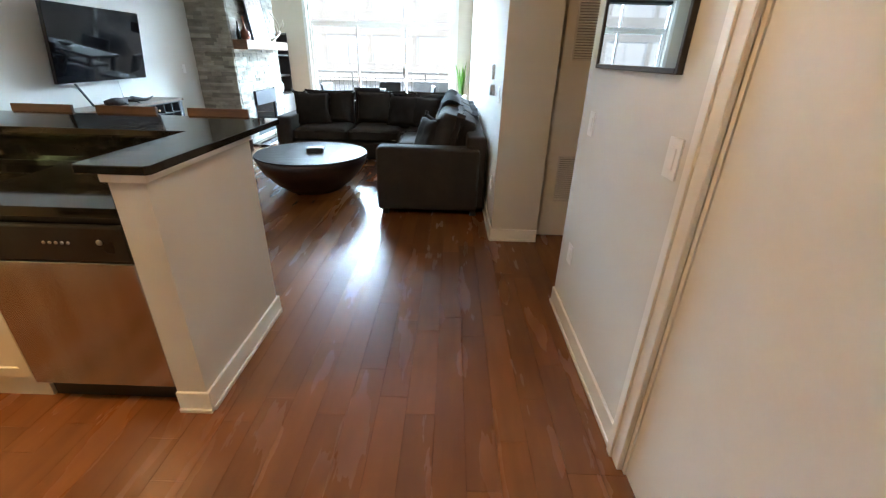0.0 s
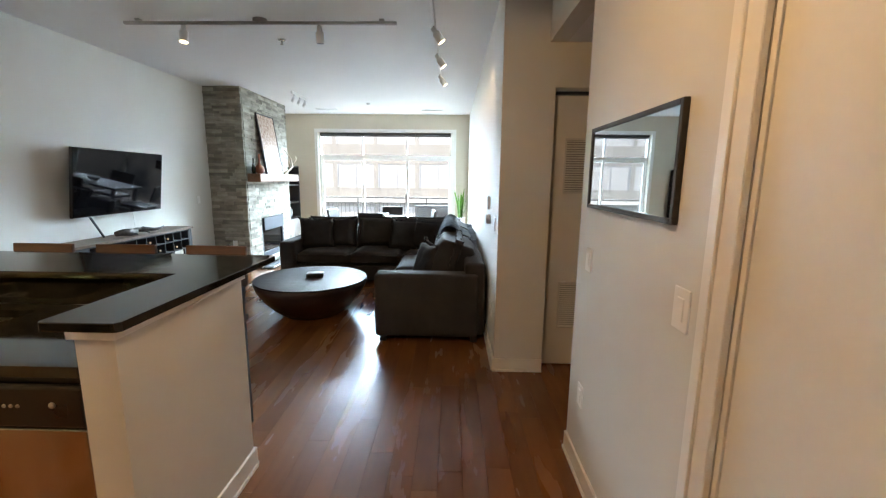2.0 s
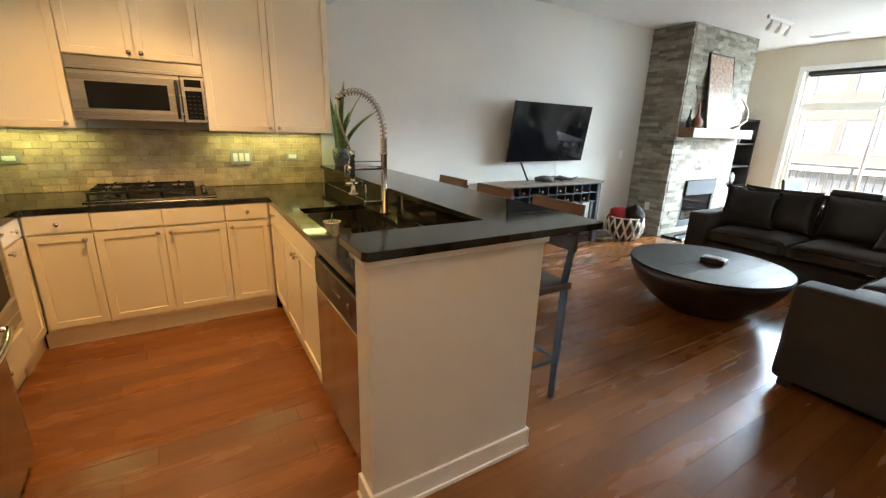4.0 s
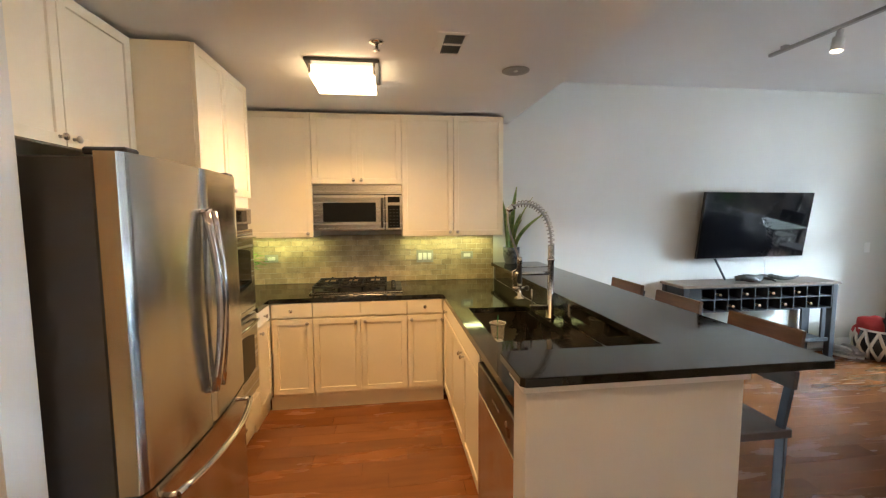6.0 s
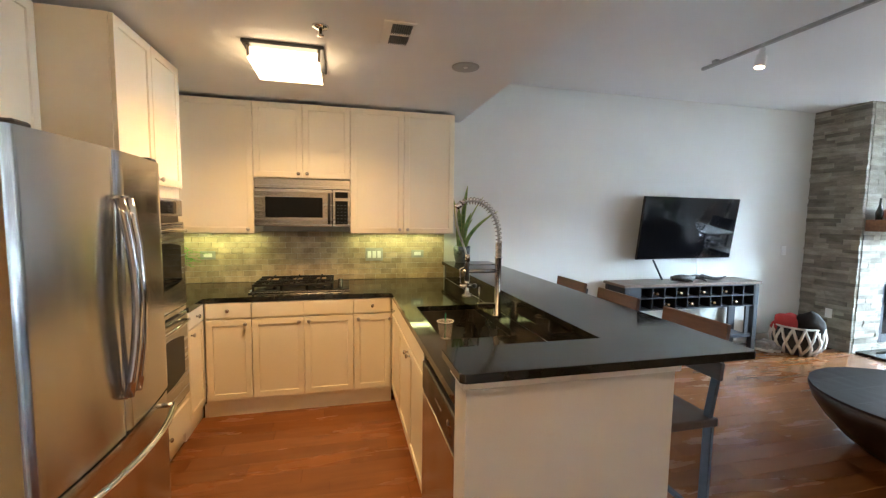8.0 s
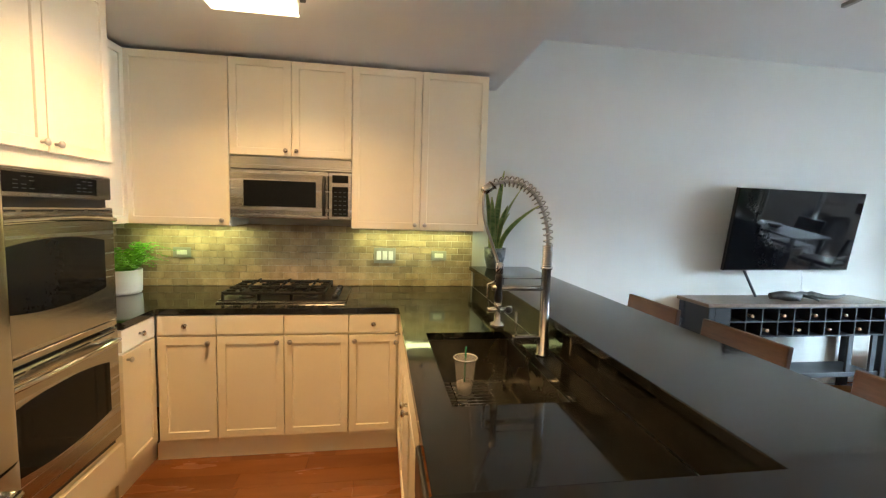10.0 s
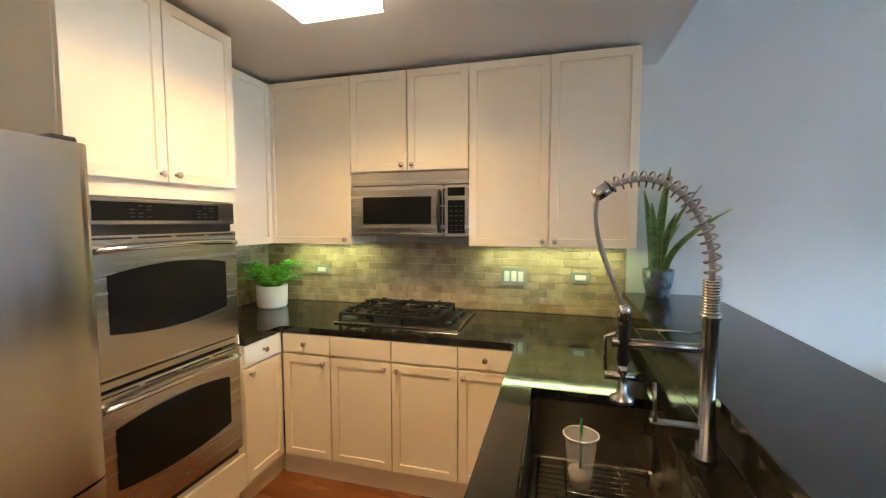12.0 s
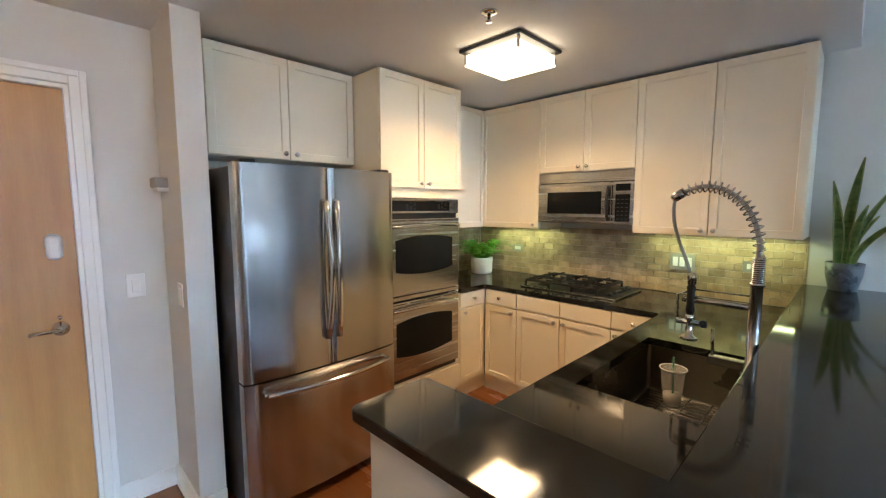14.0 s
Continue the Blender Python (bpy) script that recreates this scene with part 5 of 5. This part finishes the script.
tb = thing("small_tray_box", "small black box on the coffee table", "box", pose(-1.44, 4.74, 0.4055, 0, 0, 12))
part("box", box(-0.09, 0.09, -0.065, 0.065, 0, 0.045, 0.005), BLACK, tb)
part("lid", box(-0.07, 0.07, -0.048, 0.048, 0.045, 0.05, 0.002), WALNUT, tb)

# ---- sectional sofa ----
sf = thing("sectional_sofa", "charcoal fabric corner sofa with loose cushions", "sofa", pose(0, 0, 0))


def block(name, *a, bev=0.035, mat=SOFA):
    b = box(*a, bev, 3)
    for f in b.faces:
        f.smooth = True
    return part(name, b, mat, sf)


block("arm", -0.62, 0.335, 3.89, 4.10, 0.05, 0.645)
block("side_back", 0.21, 0.40, 3.95, 7.0, 0.05, 0.745)
block("end_back", -2.36, 0.40, 6.82, 7.0, 0.05, 0.745)
block("arm", -2.36, -2.14, 5.95, 6.83, 0.05, 0.60)
block("base", -0.60, 0.22, 4.10, 6.83, 0.05, 0.27, bev=0.02)
block("base", -2.14, -0.60, 5.98, 6.83, 0.05, 0.27, bev=0.02)
for k, (x, y) in enumerate(((-0.55, 3.95), (0.3, 3.95), (-2.3, 6.0), (-2.3, 6.9), (0.3, 6.9))):
    part("foot", box(x - 0.03, x + 0.03, y - 0.03, y + 0.03, 0, 0.055), BLACK, sf)


def seat(x0, x1, y0, y1, seed):
    t = cushion(x1 - x0, y1 - y0, 0.2, 0.3, 9, pose((x0 + x1) / 2, (y0 + y1) / 2, 0.365), 0.006, seed)
    part("seat_cushion", t, SOFA, sf)


seat(-0.61, 0.1, 4.12, 5.02, 1)
seat(-0.61, 0.1, 5.03, 5.96, 2)
seat(-0.61, 0.1, 5.97, 6.7, 3)
seat(-2.13, -1.38, 5.96, 6.7, 4)
seat(-1.37, -0.62, 5.96, 6.7, 5)


def pillow(label, x, y, z, w, h, d, yaw, tilt, mat=SOFA, seed=0, roll=0):
    """A cushion standing on its edge, turned to face along yaw and leaning back."""
    t = cushion(w, h, d, 0.78, 11, None, 0.02, seed)
    o = solid("sofa_cushion", t, mat, label, "cushion", pose(x, y, z, 0, 0, yaw) @ pose(0, 0, 0, 90 - tilt, 0, roll), "sofa cushions")
    return o


bigl = "large charcoal back cushion leaning on the sofa"
pillow(bigl, -1.78, 6.67, 0.66, 0.80, 0.5, 0.3, 0, 14, SOFA, 1)
pillow(bigl, -1.0, 6.67, 0.67, 0.80, 0.5, 0.3, 0, 14, SOFA, 2)
pillow(bigl, -0.28, 6.67, 0.67, 0.7, 0.5, 0.3, 0, 14, SOFA, 3)
pillow(bigl, 0.09, 6.25, 0.67, 0.72, 0.5, 0.42, -90, 18, SOFA, 4)
pillow(bigl, 0.09, 5.5, 0.67, 0.84, 0.5, 0.42, -90, 18, SOFA, 5)
pillow(bigl, 0.09, 4.62, 0.67, 0.84, 0.5, 0.42, -90, 18, SOFA, 6)
sml = "square dark throw cushion propped on the sofa"
pillow(sml, -1.95, 6.42, 0.66, 0.52, 0.5, 0.2, 14, 20, PILLOW, 7)
pillow(sml, -0.62, 6.42, 0.65, 0.5, 0.5, 0.2, -12, 22, PILLOW, 8)
pillow(sml, -0.3, 6.3, 0.66, 0.5, 0.48, 0.2, -35, 22, PILLOW, 9)
pillow(sml, -0.16, 4.5, 0.62, 0.46, 0.46, 0.18, -65, 18, PILLOW, 10)
# throw draped over the side back
t = bmesh.new()
N1, N2 = 36, 64
rows_ = []
for i in range(N1 + 1):
    u = i / N1
    prof = [(-0.09, 0.76), (-0.04, 0.85), (0.04, 0.9), (0.13, 0.875), (0.22, 0.8), (0.31, 0.758), (0.395, 0.753)]
    p = u * (len(prof) - 1)
    k = min(int(p), len(prof) - 2)
    p0, p1, p2, p3 = (Vector(prof[max(0, min(len(prof) - 1, k + e))]) for e in (-1, 0, 1, 2))
    f = p - k
    fx, fz = 0.5 * (2 * p1 + (p2 - p0) * f + (2 * p0 - 5 * p1 + 4 * p2 - p3) * f * f + (3 * p1 - p0 - 3 * p2 + p3) * f ** 3)
    rr_ = []
    for j in range(N2 + 1):
        yy = 5.0 + 1.75 * j / N2
        q = 0.008 + 0.055 * noise.noise(Vector((fx * 2.2 + yy * 0.8, yy * 4.5, 2.0))) + 0.02 * (1 - abs(noise.noise(Vector((fx * 3 + yy * 2, yy * 7 - fx * 2, 8.0))))) ** 3
        edge = 0.05 * noise.noise(Vector((u * 3, 1.0 if j < N2 / 2 else 9.0, 3.0)))
        rr_.append(t.verts.new((fx + 0.02 * noise.noise(Vector((yy * 4, u * 3, 5))) * (u < 0.8), yy + edge, fz + q + 0.014)))
    rows_.append(rr_)
for a, c in zip(rows_, rows_[1:]):
    for j in range(N2):
        t.faces.new((a[j], a[j + 1], c[j + 1], c[j])).smooth = True
bmesh.ops.solidify(t, geom=t.faces[:], thickness=0.01)
for f in t.faces:
    f.smooth = True
solid("throw_blanket", t, THROW, "crumpled grey throw blanket draped over the sofa back", "blanket")

# ---- dining corner ----
dt = thing("dining_table", "dark rectangular dining table by the window", "dining table", pose(-1.28, 8.25, 0))
part("tabletop", box(-0.55, 0.55, -0.4, 0.4, 0.725, 0.755, 0.004), FRAMEB, dt)
for sx in (-0.48, 0.48):
    for sy in (-0.33, 0.33):
        part("leg", box(sx - 0.025, sx + 0.025, sy - 0.025, sy + 0.025, 0, 0.725, 0.003), FRAMEB, dt)
solid("serving_bowl", lathe([(0, 0), (0.05, 0), (0.11, 0.07), (0.105, 0.075), (0.05, 0.012), (0, 0.012)], 24), WHITEPOT, "pale bowl on the dining table", "bowl", pose(-1.25, 8.2, 0.7555))


def dining_chair(m, label):
    c = thing("dining_chair", label, "chair", m, "dining chairs")
    part("seat", box(-0.22, 0.22, -0.22, 0.22, 0.43, 0.48, 0.015, 2), BLACK, c)
    bk_ = box(-0.22, 0.22, -0.02, 0.02, 0.0, 0.3, 0.018, 2)
    o = part("backrest", bk_, BLACK, c)
    o.matrix_basis = pose(0, 0.235, 0.6, -10)
    for sx in (-0.19, 0.19):
        for sy in (-0.19, 0.2):
            part("leg", tube(bmesh.new(), [(sx * 1.08, sy * 1.12, 0), (sx, sy, 0.44)], 0.013, 8), NICKEL, c, "slim metal leg")
        part("back_post", tube(bmesh.new(), [(sx, 0.2, 0.44), (sx, 0.255, 0.64)], 0.011, 8), NICKEL, c)
    return c


c0 = dining_chair(pose(-1.35, 7.72, 0, 0, 0, 180), "black dining chair with slim metal legs")
copy_thing(c0, pose(-1.2, 8.85, 0, 0, 0, 0))
copy_thing(c0, pose(-2.0, 8.3, 0, 0, 0, 80))
copy_thing(c0, pose(-0.55, 8.25, 0, 0, 0, -80))

# ---- plants ----


def blade(bm, x, y, z, h, w, lean, turn, seed, face=None):
    """A stiff leaf: tapering, folded along its middle and twisted."""
    L, Rr, n = [], [], 9
    C = []
    for i in range(n + 1):
        u = i / n
        ww = w * (0.55 + 0.9 * u - 1.45 * u ** 3) * 0.5 if u < 1 else 0.0006
        a = (turn if face is None else face) + 0.6 * u * math.sin(seed)
        cx, cy, cz = x + math.cos(turn) * lean * u * u, y + math.sin(turn) * lean * u * u, z + h * u
        s = Vector((-math.sin(a), math.cos(a), 0)) * max(ww, 0.0006)
        o = Vector((math.cos(a), math.sin(a), 0)) * (0.25 * ww)
        L.append(bm.verts.new(Vector((cx, cy, cz)) + s))
        Rr.append(bm.verts.new(Vector((cx, cy, cz)) - s))
        C.append(bm.verts.new(Vector((cx, cy, cz)) - o))
    for i in range(n):
        for A, B in ((L, C), (C, Rr)):
            f = bm.faces.new((A[i], B[i], B[i + 1], A[i + 1]))
            f.smooth = True
    return [v.co.copy() for v in L], [v.co.copy() for v in Rr]


def snake_plant(label, m, pot, leaves, mat, height, spread, potr, poth, seed, shape=()):
    p = thing("potted_plant", label, "plant", m)
    part("pot", lathe([(0, 0), (potr * 0.72, 0), (potr * 0.95, poth * 0.55), (potr, poth), (potr * 0.9, poth), (potr * 0.85, poth * 0.85), (0, poth * 0.82)], 28), pot, p)
    part("soil", lathe([(0, poth * 0.83), (potr * 0.85, poth * 0.84), (0, poth * 0.86)], 20), SOIL, p)
    r = random.Random(seed)
    for k, (dx, dy, h, lx, ly, wide) in enumerate(shape):
        b = bmesh.new()
        sides = blade(b, dx, dy, poth * 0.8, h, wide, math.hypot(lx, ly), math.atan2(ly, lx), k * 1.7, 0.7 * math.sin(k * 2.3))
        bmesh.ops.solidify(b, geom=b.faces[:], thickness=0.0025)
        lf = part("leaf", b, mat, p)
        for pts in sides:
            part("leaf_margin", tube(bmesh.new(), pts, 0.0032, 5), LEAFEDGE, lf, "yellow leaf margin")
    for k in range(leaves):
        a = 2 * math.pi * k / leaves + r.uniform(-0.3, 0.3)
        d = potr * r.uniform(0.1, 0.55)
        h = height * (0.55 + 0.45 * ((k * 5) % leaves) / leaves)
        b = bmesh.new()
        blade(b, d * math.cos(a), d * math.sin(a), poth * 0.8, h, r.uniform(0.05, 0.062), spread * r.uniform(-0.1, 0.75) if k % 3 else spread * 1.1, a, k)
        bmesh.ops.solidify(b, geom=b.faces[:], thickness=0.0025)
        part("leaf", b, mat, p)
    return p


snake_plant("snake plant in a blue-grey glazed pot on the bar", pose(-3.665, 2.22, 1.0725), GLAZE, 0, LEAF, 0.74, 0.17, 0.085, 0.16, 5,
            ((0.01, -0.01, 0.62, 0.02, 0.05, 0.052), (-0.02, 0.02, 0.52, 0.03, 0.19, 0.05), (0.02, 0.03, 0.38, 0.05, 0.31, 0.05), (0.03, -0.03, 0.42, 0.04, -0.03, 0.055),
             (-0.02, -0.03, 0.5, -0.03, -0.05, 0.052), (0.0, 0.01, 0.36, 0.06, 0.06, 0.05), (-0.03, 0.0, 0.3, -0.02, 0.12, 0.048)))
pl = snake_plant("bright green leafy plant in a tall white planter", pose(0.255, 9.2, 0), WHITEPOT, 16, surf("bright_leaf", (0.1, 0.28, 0.03), (0.2, 0.42, 0.06), 8, 0.5), 0.78, 0.14, 0.11, 0.68, 9)
fe = thing("potted_fern", "bright green fern in a white ceramic pot", "plant", pose(-3.48, -0.31, CT1))
part("pot", lathe([(0, 0.001), (0.094, 0.001), (0.102, 0.015), (0.106, 0.155), (0.098, 0.155), (0.095, 0.135), (0, 0.132)], 32), WHITEPOT, fe)
part("soil", lathe([(0, 0.133), (0.094, 0.134), (0, 0.14)], 20), SOIL, fe)
r = random.Random(21)
for k in range(64):
    a = r.uniform(0, 2 * math.pi)
    L, up = r.uniform(0.15, 0.31), r.uniform(0.07, 0.19)
    b = bmesh.new()
    pts = []
    for i in range(10):
        u = i / 9
        pts.append(Vector((math.cos(a) * (0.03 + L * u), math.sin(a) * (0.03 + L * u), 0.13 + up * math.sin(min(1.0, u * 1.1) * 2.1))))
    side = Vector((-math.sin(a), math.cos(a), 0))
    tube(b, pts, 0.0012, 4)
    for i in range(1, 10):
        for s in (-1, 1):
            q = 0.052 * (1 - 0.75 * i / 9)
            base_p, d = pts[i], (pts[i] - pts[i - 1]).normalized()
            tipv = base_p + side * s * q + d * q * 0.5 + Vector((0, 0, r.uniform(-0.008, 0.006)))
            v = [b.verts.new(p_) for p_ in (base_p, base_p + side * s * q * 0.5 + d * q * 0.55, tipv, base_p + side * s * q * 0.6 - d * q * 0.12)]
            b.faces.new(v)
    part("frond", b, FERN, fe)

# ---- bar stools ----


def bar(p0, p1, a, c):
    """A square tube between two points."""
    p0, p1 = Vector(p0), Vector(p1)
    d = p1 - p0
    turn = d.to_track_quat("Z", "Y").to_matrix().to_4x4()
    return box(-a / 2, a / 2, -c / 2, c / 2, 0, d.length, 0.003, 1, m=Matrix.Translation(p0) @ turn)


def stool(m, label):
    s = thing("bar_stool", label, "bar stool", m, "bar stools")
    part("seat", box(-0.165, 0.165, -0.19, 0.19, 0.652, 0.69, 0.006, 2), DARKWALNUT, s, "dark walnut plank seat")
    for z0, hgt, mat, lab in ((1.008, 0.092, WALNUT, "walnut top back slat"), (0.86, 0.075, DARKWALNUT, "dark lower back slat")):
        y0 = 0.185 + 0.11 * (z0 - 0.86)
        t = box(-0.178, 0.178, -0.011, 0.011, 0.0, hgt, 0.004, 2, m=pose(0, y0 - 0.013, z0, -6))
        part("back_slat", t, mat, s, lab)
    for sx in (-1, 1):
        part("leg", bar((sx * 0.15, -0.17, 0), (sx * 0.145, -0.165, 0.654), 0.034, 0.034), GUN, s)
        part("leg", bar((sx * 0.15, 0.15, 0), (sx * 0.145, 0.16, 0.654), 0.034, 0.034), GUN, s)
        part("back_post", bar((sx * 0.14, 0.155, 0.67), (sx * 0.14, 0.222, 1.06), 0.036, 0.018), GUN, s)
        part("foot_rail", bar((sx * 0.148, -0.152, 0.24), (sx * 0.148, 0.137, 0.24), 0.022, 0.022), GUN, s)
    part("foot_rail", bar((-0.13, -0.167, 0.3), (0.13, -0.167, 0.3), 0.022, 0.022), GUN, s)
    part("foot_rail", bar((-0.13, 0.154, 0.24), (0.13, 0.154, 0.24), 0.022, 0.022), GUN, s)
    return s


s0 = stool(pose(-1.3, 2.44, 0), "metal bar stool with walnut seat and back slats")
copy_thing(s0, pose(-1.84, 2.44, 0))
copy_thing(s0, pose(-2.34, 2.44, 0))

# ---- living room ceiling fittings ----


def spot_head(parent, x, y, tilt_x, tilt_y, lit=False, k=1.0):
    """A track head hanging from (x, y): stem, barrel and lens."""
    d = Vector((tilt_x, tilt_y, -1)).normalized()
    p0 = Vector((x, y, HIGH - 0.075))
    h = part("spot_head", tube(bmesh.new(), [p0 - d * 0.02 * k, p0 + d * 0.025 * k, p0 + d * 0.03 * k, p0 + d * 0.12 * k], [0.018 * k, 0.02 * k, 0.034 * k, 0.036 * k], 16), WHITEMETAL, parent)
    part("stem", tube(bmesh.new(), [(x, y, HIGH - 0.045), (x, y, HIGH - 0.09)], 0.008, 8), GREYMETAL, h)
    part("lens", tube(bmesh.new(), [p0 + d * 0.112 * k, p0 + d * 0.122 * k], 0.031 * k, 16), BULB if lit else BLACK, h)
    if lit:
        q = p0 + d * 0.14
        lamp("track_lamp", "SPOT", 1.1, (1.0, 0.8, 0.55), look(q, q + d), 0.03, spot=75)


tr = thing("track_light", "grey ceiling track with spot heads, one lit", "track light")
part("track", box(-2.83, -0.42, 4.105, 4.135, HIGH - 0.045, HIGH - 0.02, 0.003), GREYMETAL, tr)
part("canopy", lathe([(0, HIGH - 0.001), (0.06, HIGH - 0.001), (0.06, HIGH - 0.025), (0, HIGH - 0.03)], 24, at=(-1.62, 4.12, 0)), GREYMETAL, tr)
for xx in (-2.7, -0.55):
    part("bracket", box(xx - 0.02, xx + 0.02, 4.1, 4.14, HIGH - 0.02, HIGH - 0.001), GREYMETAL, tr)
spot_head(tr, -2.3, 4.12, 0.0, -0.15, True)
spot_head(tr, -1.1, 4.12, 0.0, 0.15)
tr = thing("track_light", "white ceiling track with spot heads along the wall", "track light")
part("track", box(-0.115, -0.085, 3.5, 6.1, HIGH - 0.045, HIGH - 0.001, 0.003), WHITEMETAL, tr)
spot_head(tr, -0.1, 4.15, 0.75, 0.1, True)
spot_head(tr, -0.1, 4.95, 0.75, 0.1, True)
spot_head(tr, -0.1, 5.85, 0.75, 0.1, True)
tr = thing("track_light", "short white ceiling track with three spot heads", "track light")
part("track", box(-2.52, -2.49, 7.1, 7.75, HIGH - 0.045, HIGH - 0.001, 0.003), WHITEMETAL, tr)
for yy in (7.2, 7.45, 7.7):
    spot_head(tr, -2.505, yy, -0.5, 0.2, k=0.7)
sp = thing("sprinkler", "chrome fire sprinkler on the ceiling", "sprinkler", pose(-1.65, 4.66, HIGH))
part("escutcheon", lathe([(0.0, -0.001), (0.04, -0.001), (0.036, -0.008), (0.016, -0.012), (0, -0.012)], 24), CHROME, sp)
part("head", lathe([(0, -0.012), (0.008, -0.012), (0.008, -0.04), (0.017, -0.042), (0.017, -0.046), (0, -0.046)], 12), CHROME, sp)
solid("smoke_sensor", lathe([(0, -0.001), (0.04, -0.001), (0.035, -0.025), (0, -0.03)], 20), WHITEMETAL, "small white ceiling sensor", "sensor", pose(-1.5, 8.2, HIGH))
for xx, yy in ((-0.35, 8.95), (-2.47, 8.87)):
    v = thing("ceiling_vent", "white linear ceiling air vent", "vent", pose(xx, yy, HIGH), "linear ceiling vents")
    b = bmesh.new()
    for a in ((-0.22, 0.22, -0.07, -0.055), (-0.22, 0.22, 0.055, 0.07), (-0.22, -0.205, -0.055, 0.055), (0.205, 0.22, -0.055, 0.055)):
        bx(b, *a, -0.008, -0.001)
    part("frame", b, WHITEMETAL, v)
    part("backing", box(-0.205, 0.205, -0.055, 0.055, -0.002, -0.001), BLACK, v)
    for k in range(5):
        ob = part("slat", box(-0.205, 0.205, -0.008, 0.008, -0.001, 0.001), WHITEMETAL, v)
        ob.matrix_basis = pose(0, -0.042 + k * 0.021, -0.005, 40)

# ---- small pieces of the setting: planks, tiles, stones ----
rnd = random.Random(4)
PW = 0.127
LENGTHS = [0.6, 0.9, 1.2]
PLANK_ME = {}


def plank_mesh(length):
    if length not in PLANK_ME:
        b = box(-PW / 2 + 0.0003, PW / 2 - 0.0003, 0.0004, length - 0.0004, -0.014, 0.0, 0.0005)
        me = bpy.data.meshes.new("plank")
        b.to_mesh(me)
        b.free()
        me.materials.append(PLANK)
        PLANK_ME[length] = me
    return PLANK_ME[length]


verts, faces = [], []
count = 0
x = WX - 0.02
while x < 2.9:
    y = -0.9 - rnd.random() * 0.9
    while y < NY + 0.1:
        L = rnd.choice(LENGTHS)
        y0_, y1_ = max(y, -0.6), min(y + L, NY + 0.15)
        if x + PW / 2 > 0.9:
            y0_, y1_ = max(y0_, 2.2), min(y1_, 3.95)
        xc, z = x + PW / 2, -rnd.random() * 0.0002
        near = -0.95 < xc < 0.8 and 0.2 < y + L and y < 5.2
        if y1_ - y0_ < 0.02 or (xc > 0.95 and (y1_ < 2.2 or y0_ > 4.0)):
            y += L
            continue
        if near and count < 300 and y0_ == y and y1_ == y + L:
            ob = part("plank", None, None, floor, data=plank_mesh(L))
            ob.matrix_basis = pose(xc, y, z - 0.0002, 0, rnd.uniform(-0.22, 0.22), 0)
            count += 1
        else:
            i, tip = len(verts), rnd.uniform(-0.00024, 0.00024)
            x0, x1, y0, y1, c = x + 0.0003, x + PW - 0.0003, y0_ + 0.0004, y1_ - 0.0004, 0.0005
            verts += [(x0, y0, z - c - tip), (x1, y0, z - c + tip), (x1, y1, z - c + tip), (x0, y1, z - c - tip), (x0 + c, y0 + c, z - tip), (x1 - c, y0 + c, z + tip), (x1 - c, y1 - c, z + tip), (x0 + c, y1 - c, z - tip), (x0, y0, -0.013), (x1, y0, -0.013), (x1, y1, -0.013), (x0, y1, -0.013)]
            faces += [(i + 4, i + 5, i + 6, i + 7)]
            for k in range(4):
                j = (k + 1) % 4
                faces += [(i + k, i + j, i + 4 + j, i + 4 + k), (i + 8 + k, i + 8 + j, i + j, i + k)]
        y += L
    x += PW
me = bpy.data.meshes.new("planks")
me.from_pydata(verts, [], faces)
me.materials.append(PLANKS)
tagged(part("planks", None, None, floor, data=me), kind="stuff")

# backsplash tiles
bs = structure("backsplash", box(WX + 0.0005, WX + 0.004, SY + 0.004, 2.06, CT1, UP), GROUT, "tumbled stone brick tile backsplash", "backsplash")
bs2 = structure("backsplash_south", box(WX + 0.004, -2.737, SY + 0.0005, SY + 0.004, CT1, UP), GROUT, "tumbled stone brick tile backsplash", "backsplash")
TW, TH = 0.1016, 0.0508
TILE_ME = {}


def tile_mesh(wd, axis):
    key = (round(wd, 3), axis)
    if key not in TILE_ME:
        b = box(0.0015, wd - 0.0015, -0.009, -0.002, 0.0015, TH - 0.0015, 0.0022)
        for v in b.verts:
            v.co += Vector((rnd.uniform(-1, 1), rnd.uniform(-0.4, 0.4), rnd.uniform(-1, 1))) * 0.0007
        me = bpy.data.meshes.new("tile")
        b.to_mesh(me)
        b.free()
        me.materials.append(TILE)
        TILE_ME[key] = me
    return TILE_ME[key]


for r in range(9):
    z = CT1 + 0.001 + r * TH
    for par, start, end, m in ((bs, SY + 0.012, 2.058, "w"), (bs2, 2.737, -WX - 0.012, "s")):
        a = start - (TW / 2 if r % 2 else 0)
        while a < end - 0.01:
            a0, a1 = max(a, start), min(a + TW, end)
            if a1 - a0 > 0.012:
                ob = part("tile", None, None, par, data=tile_mesh(a1 - a0, m))
                ob.matrix_basis = facing(WX, a0, z, "+x") if m == "w" else facing(-a0, SY, z, "+y")
            a += TW
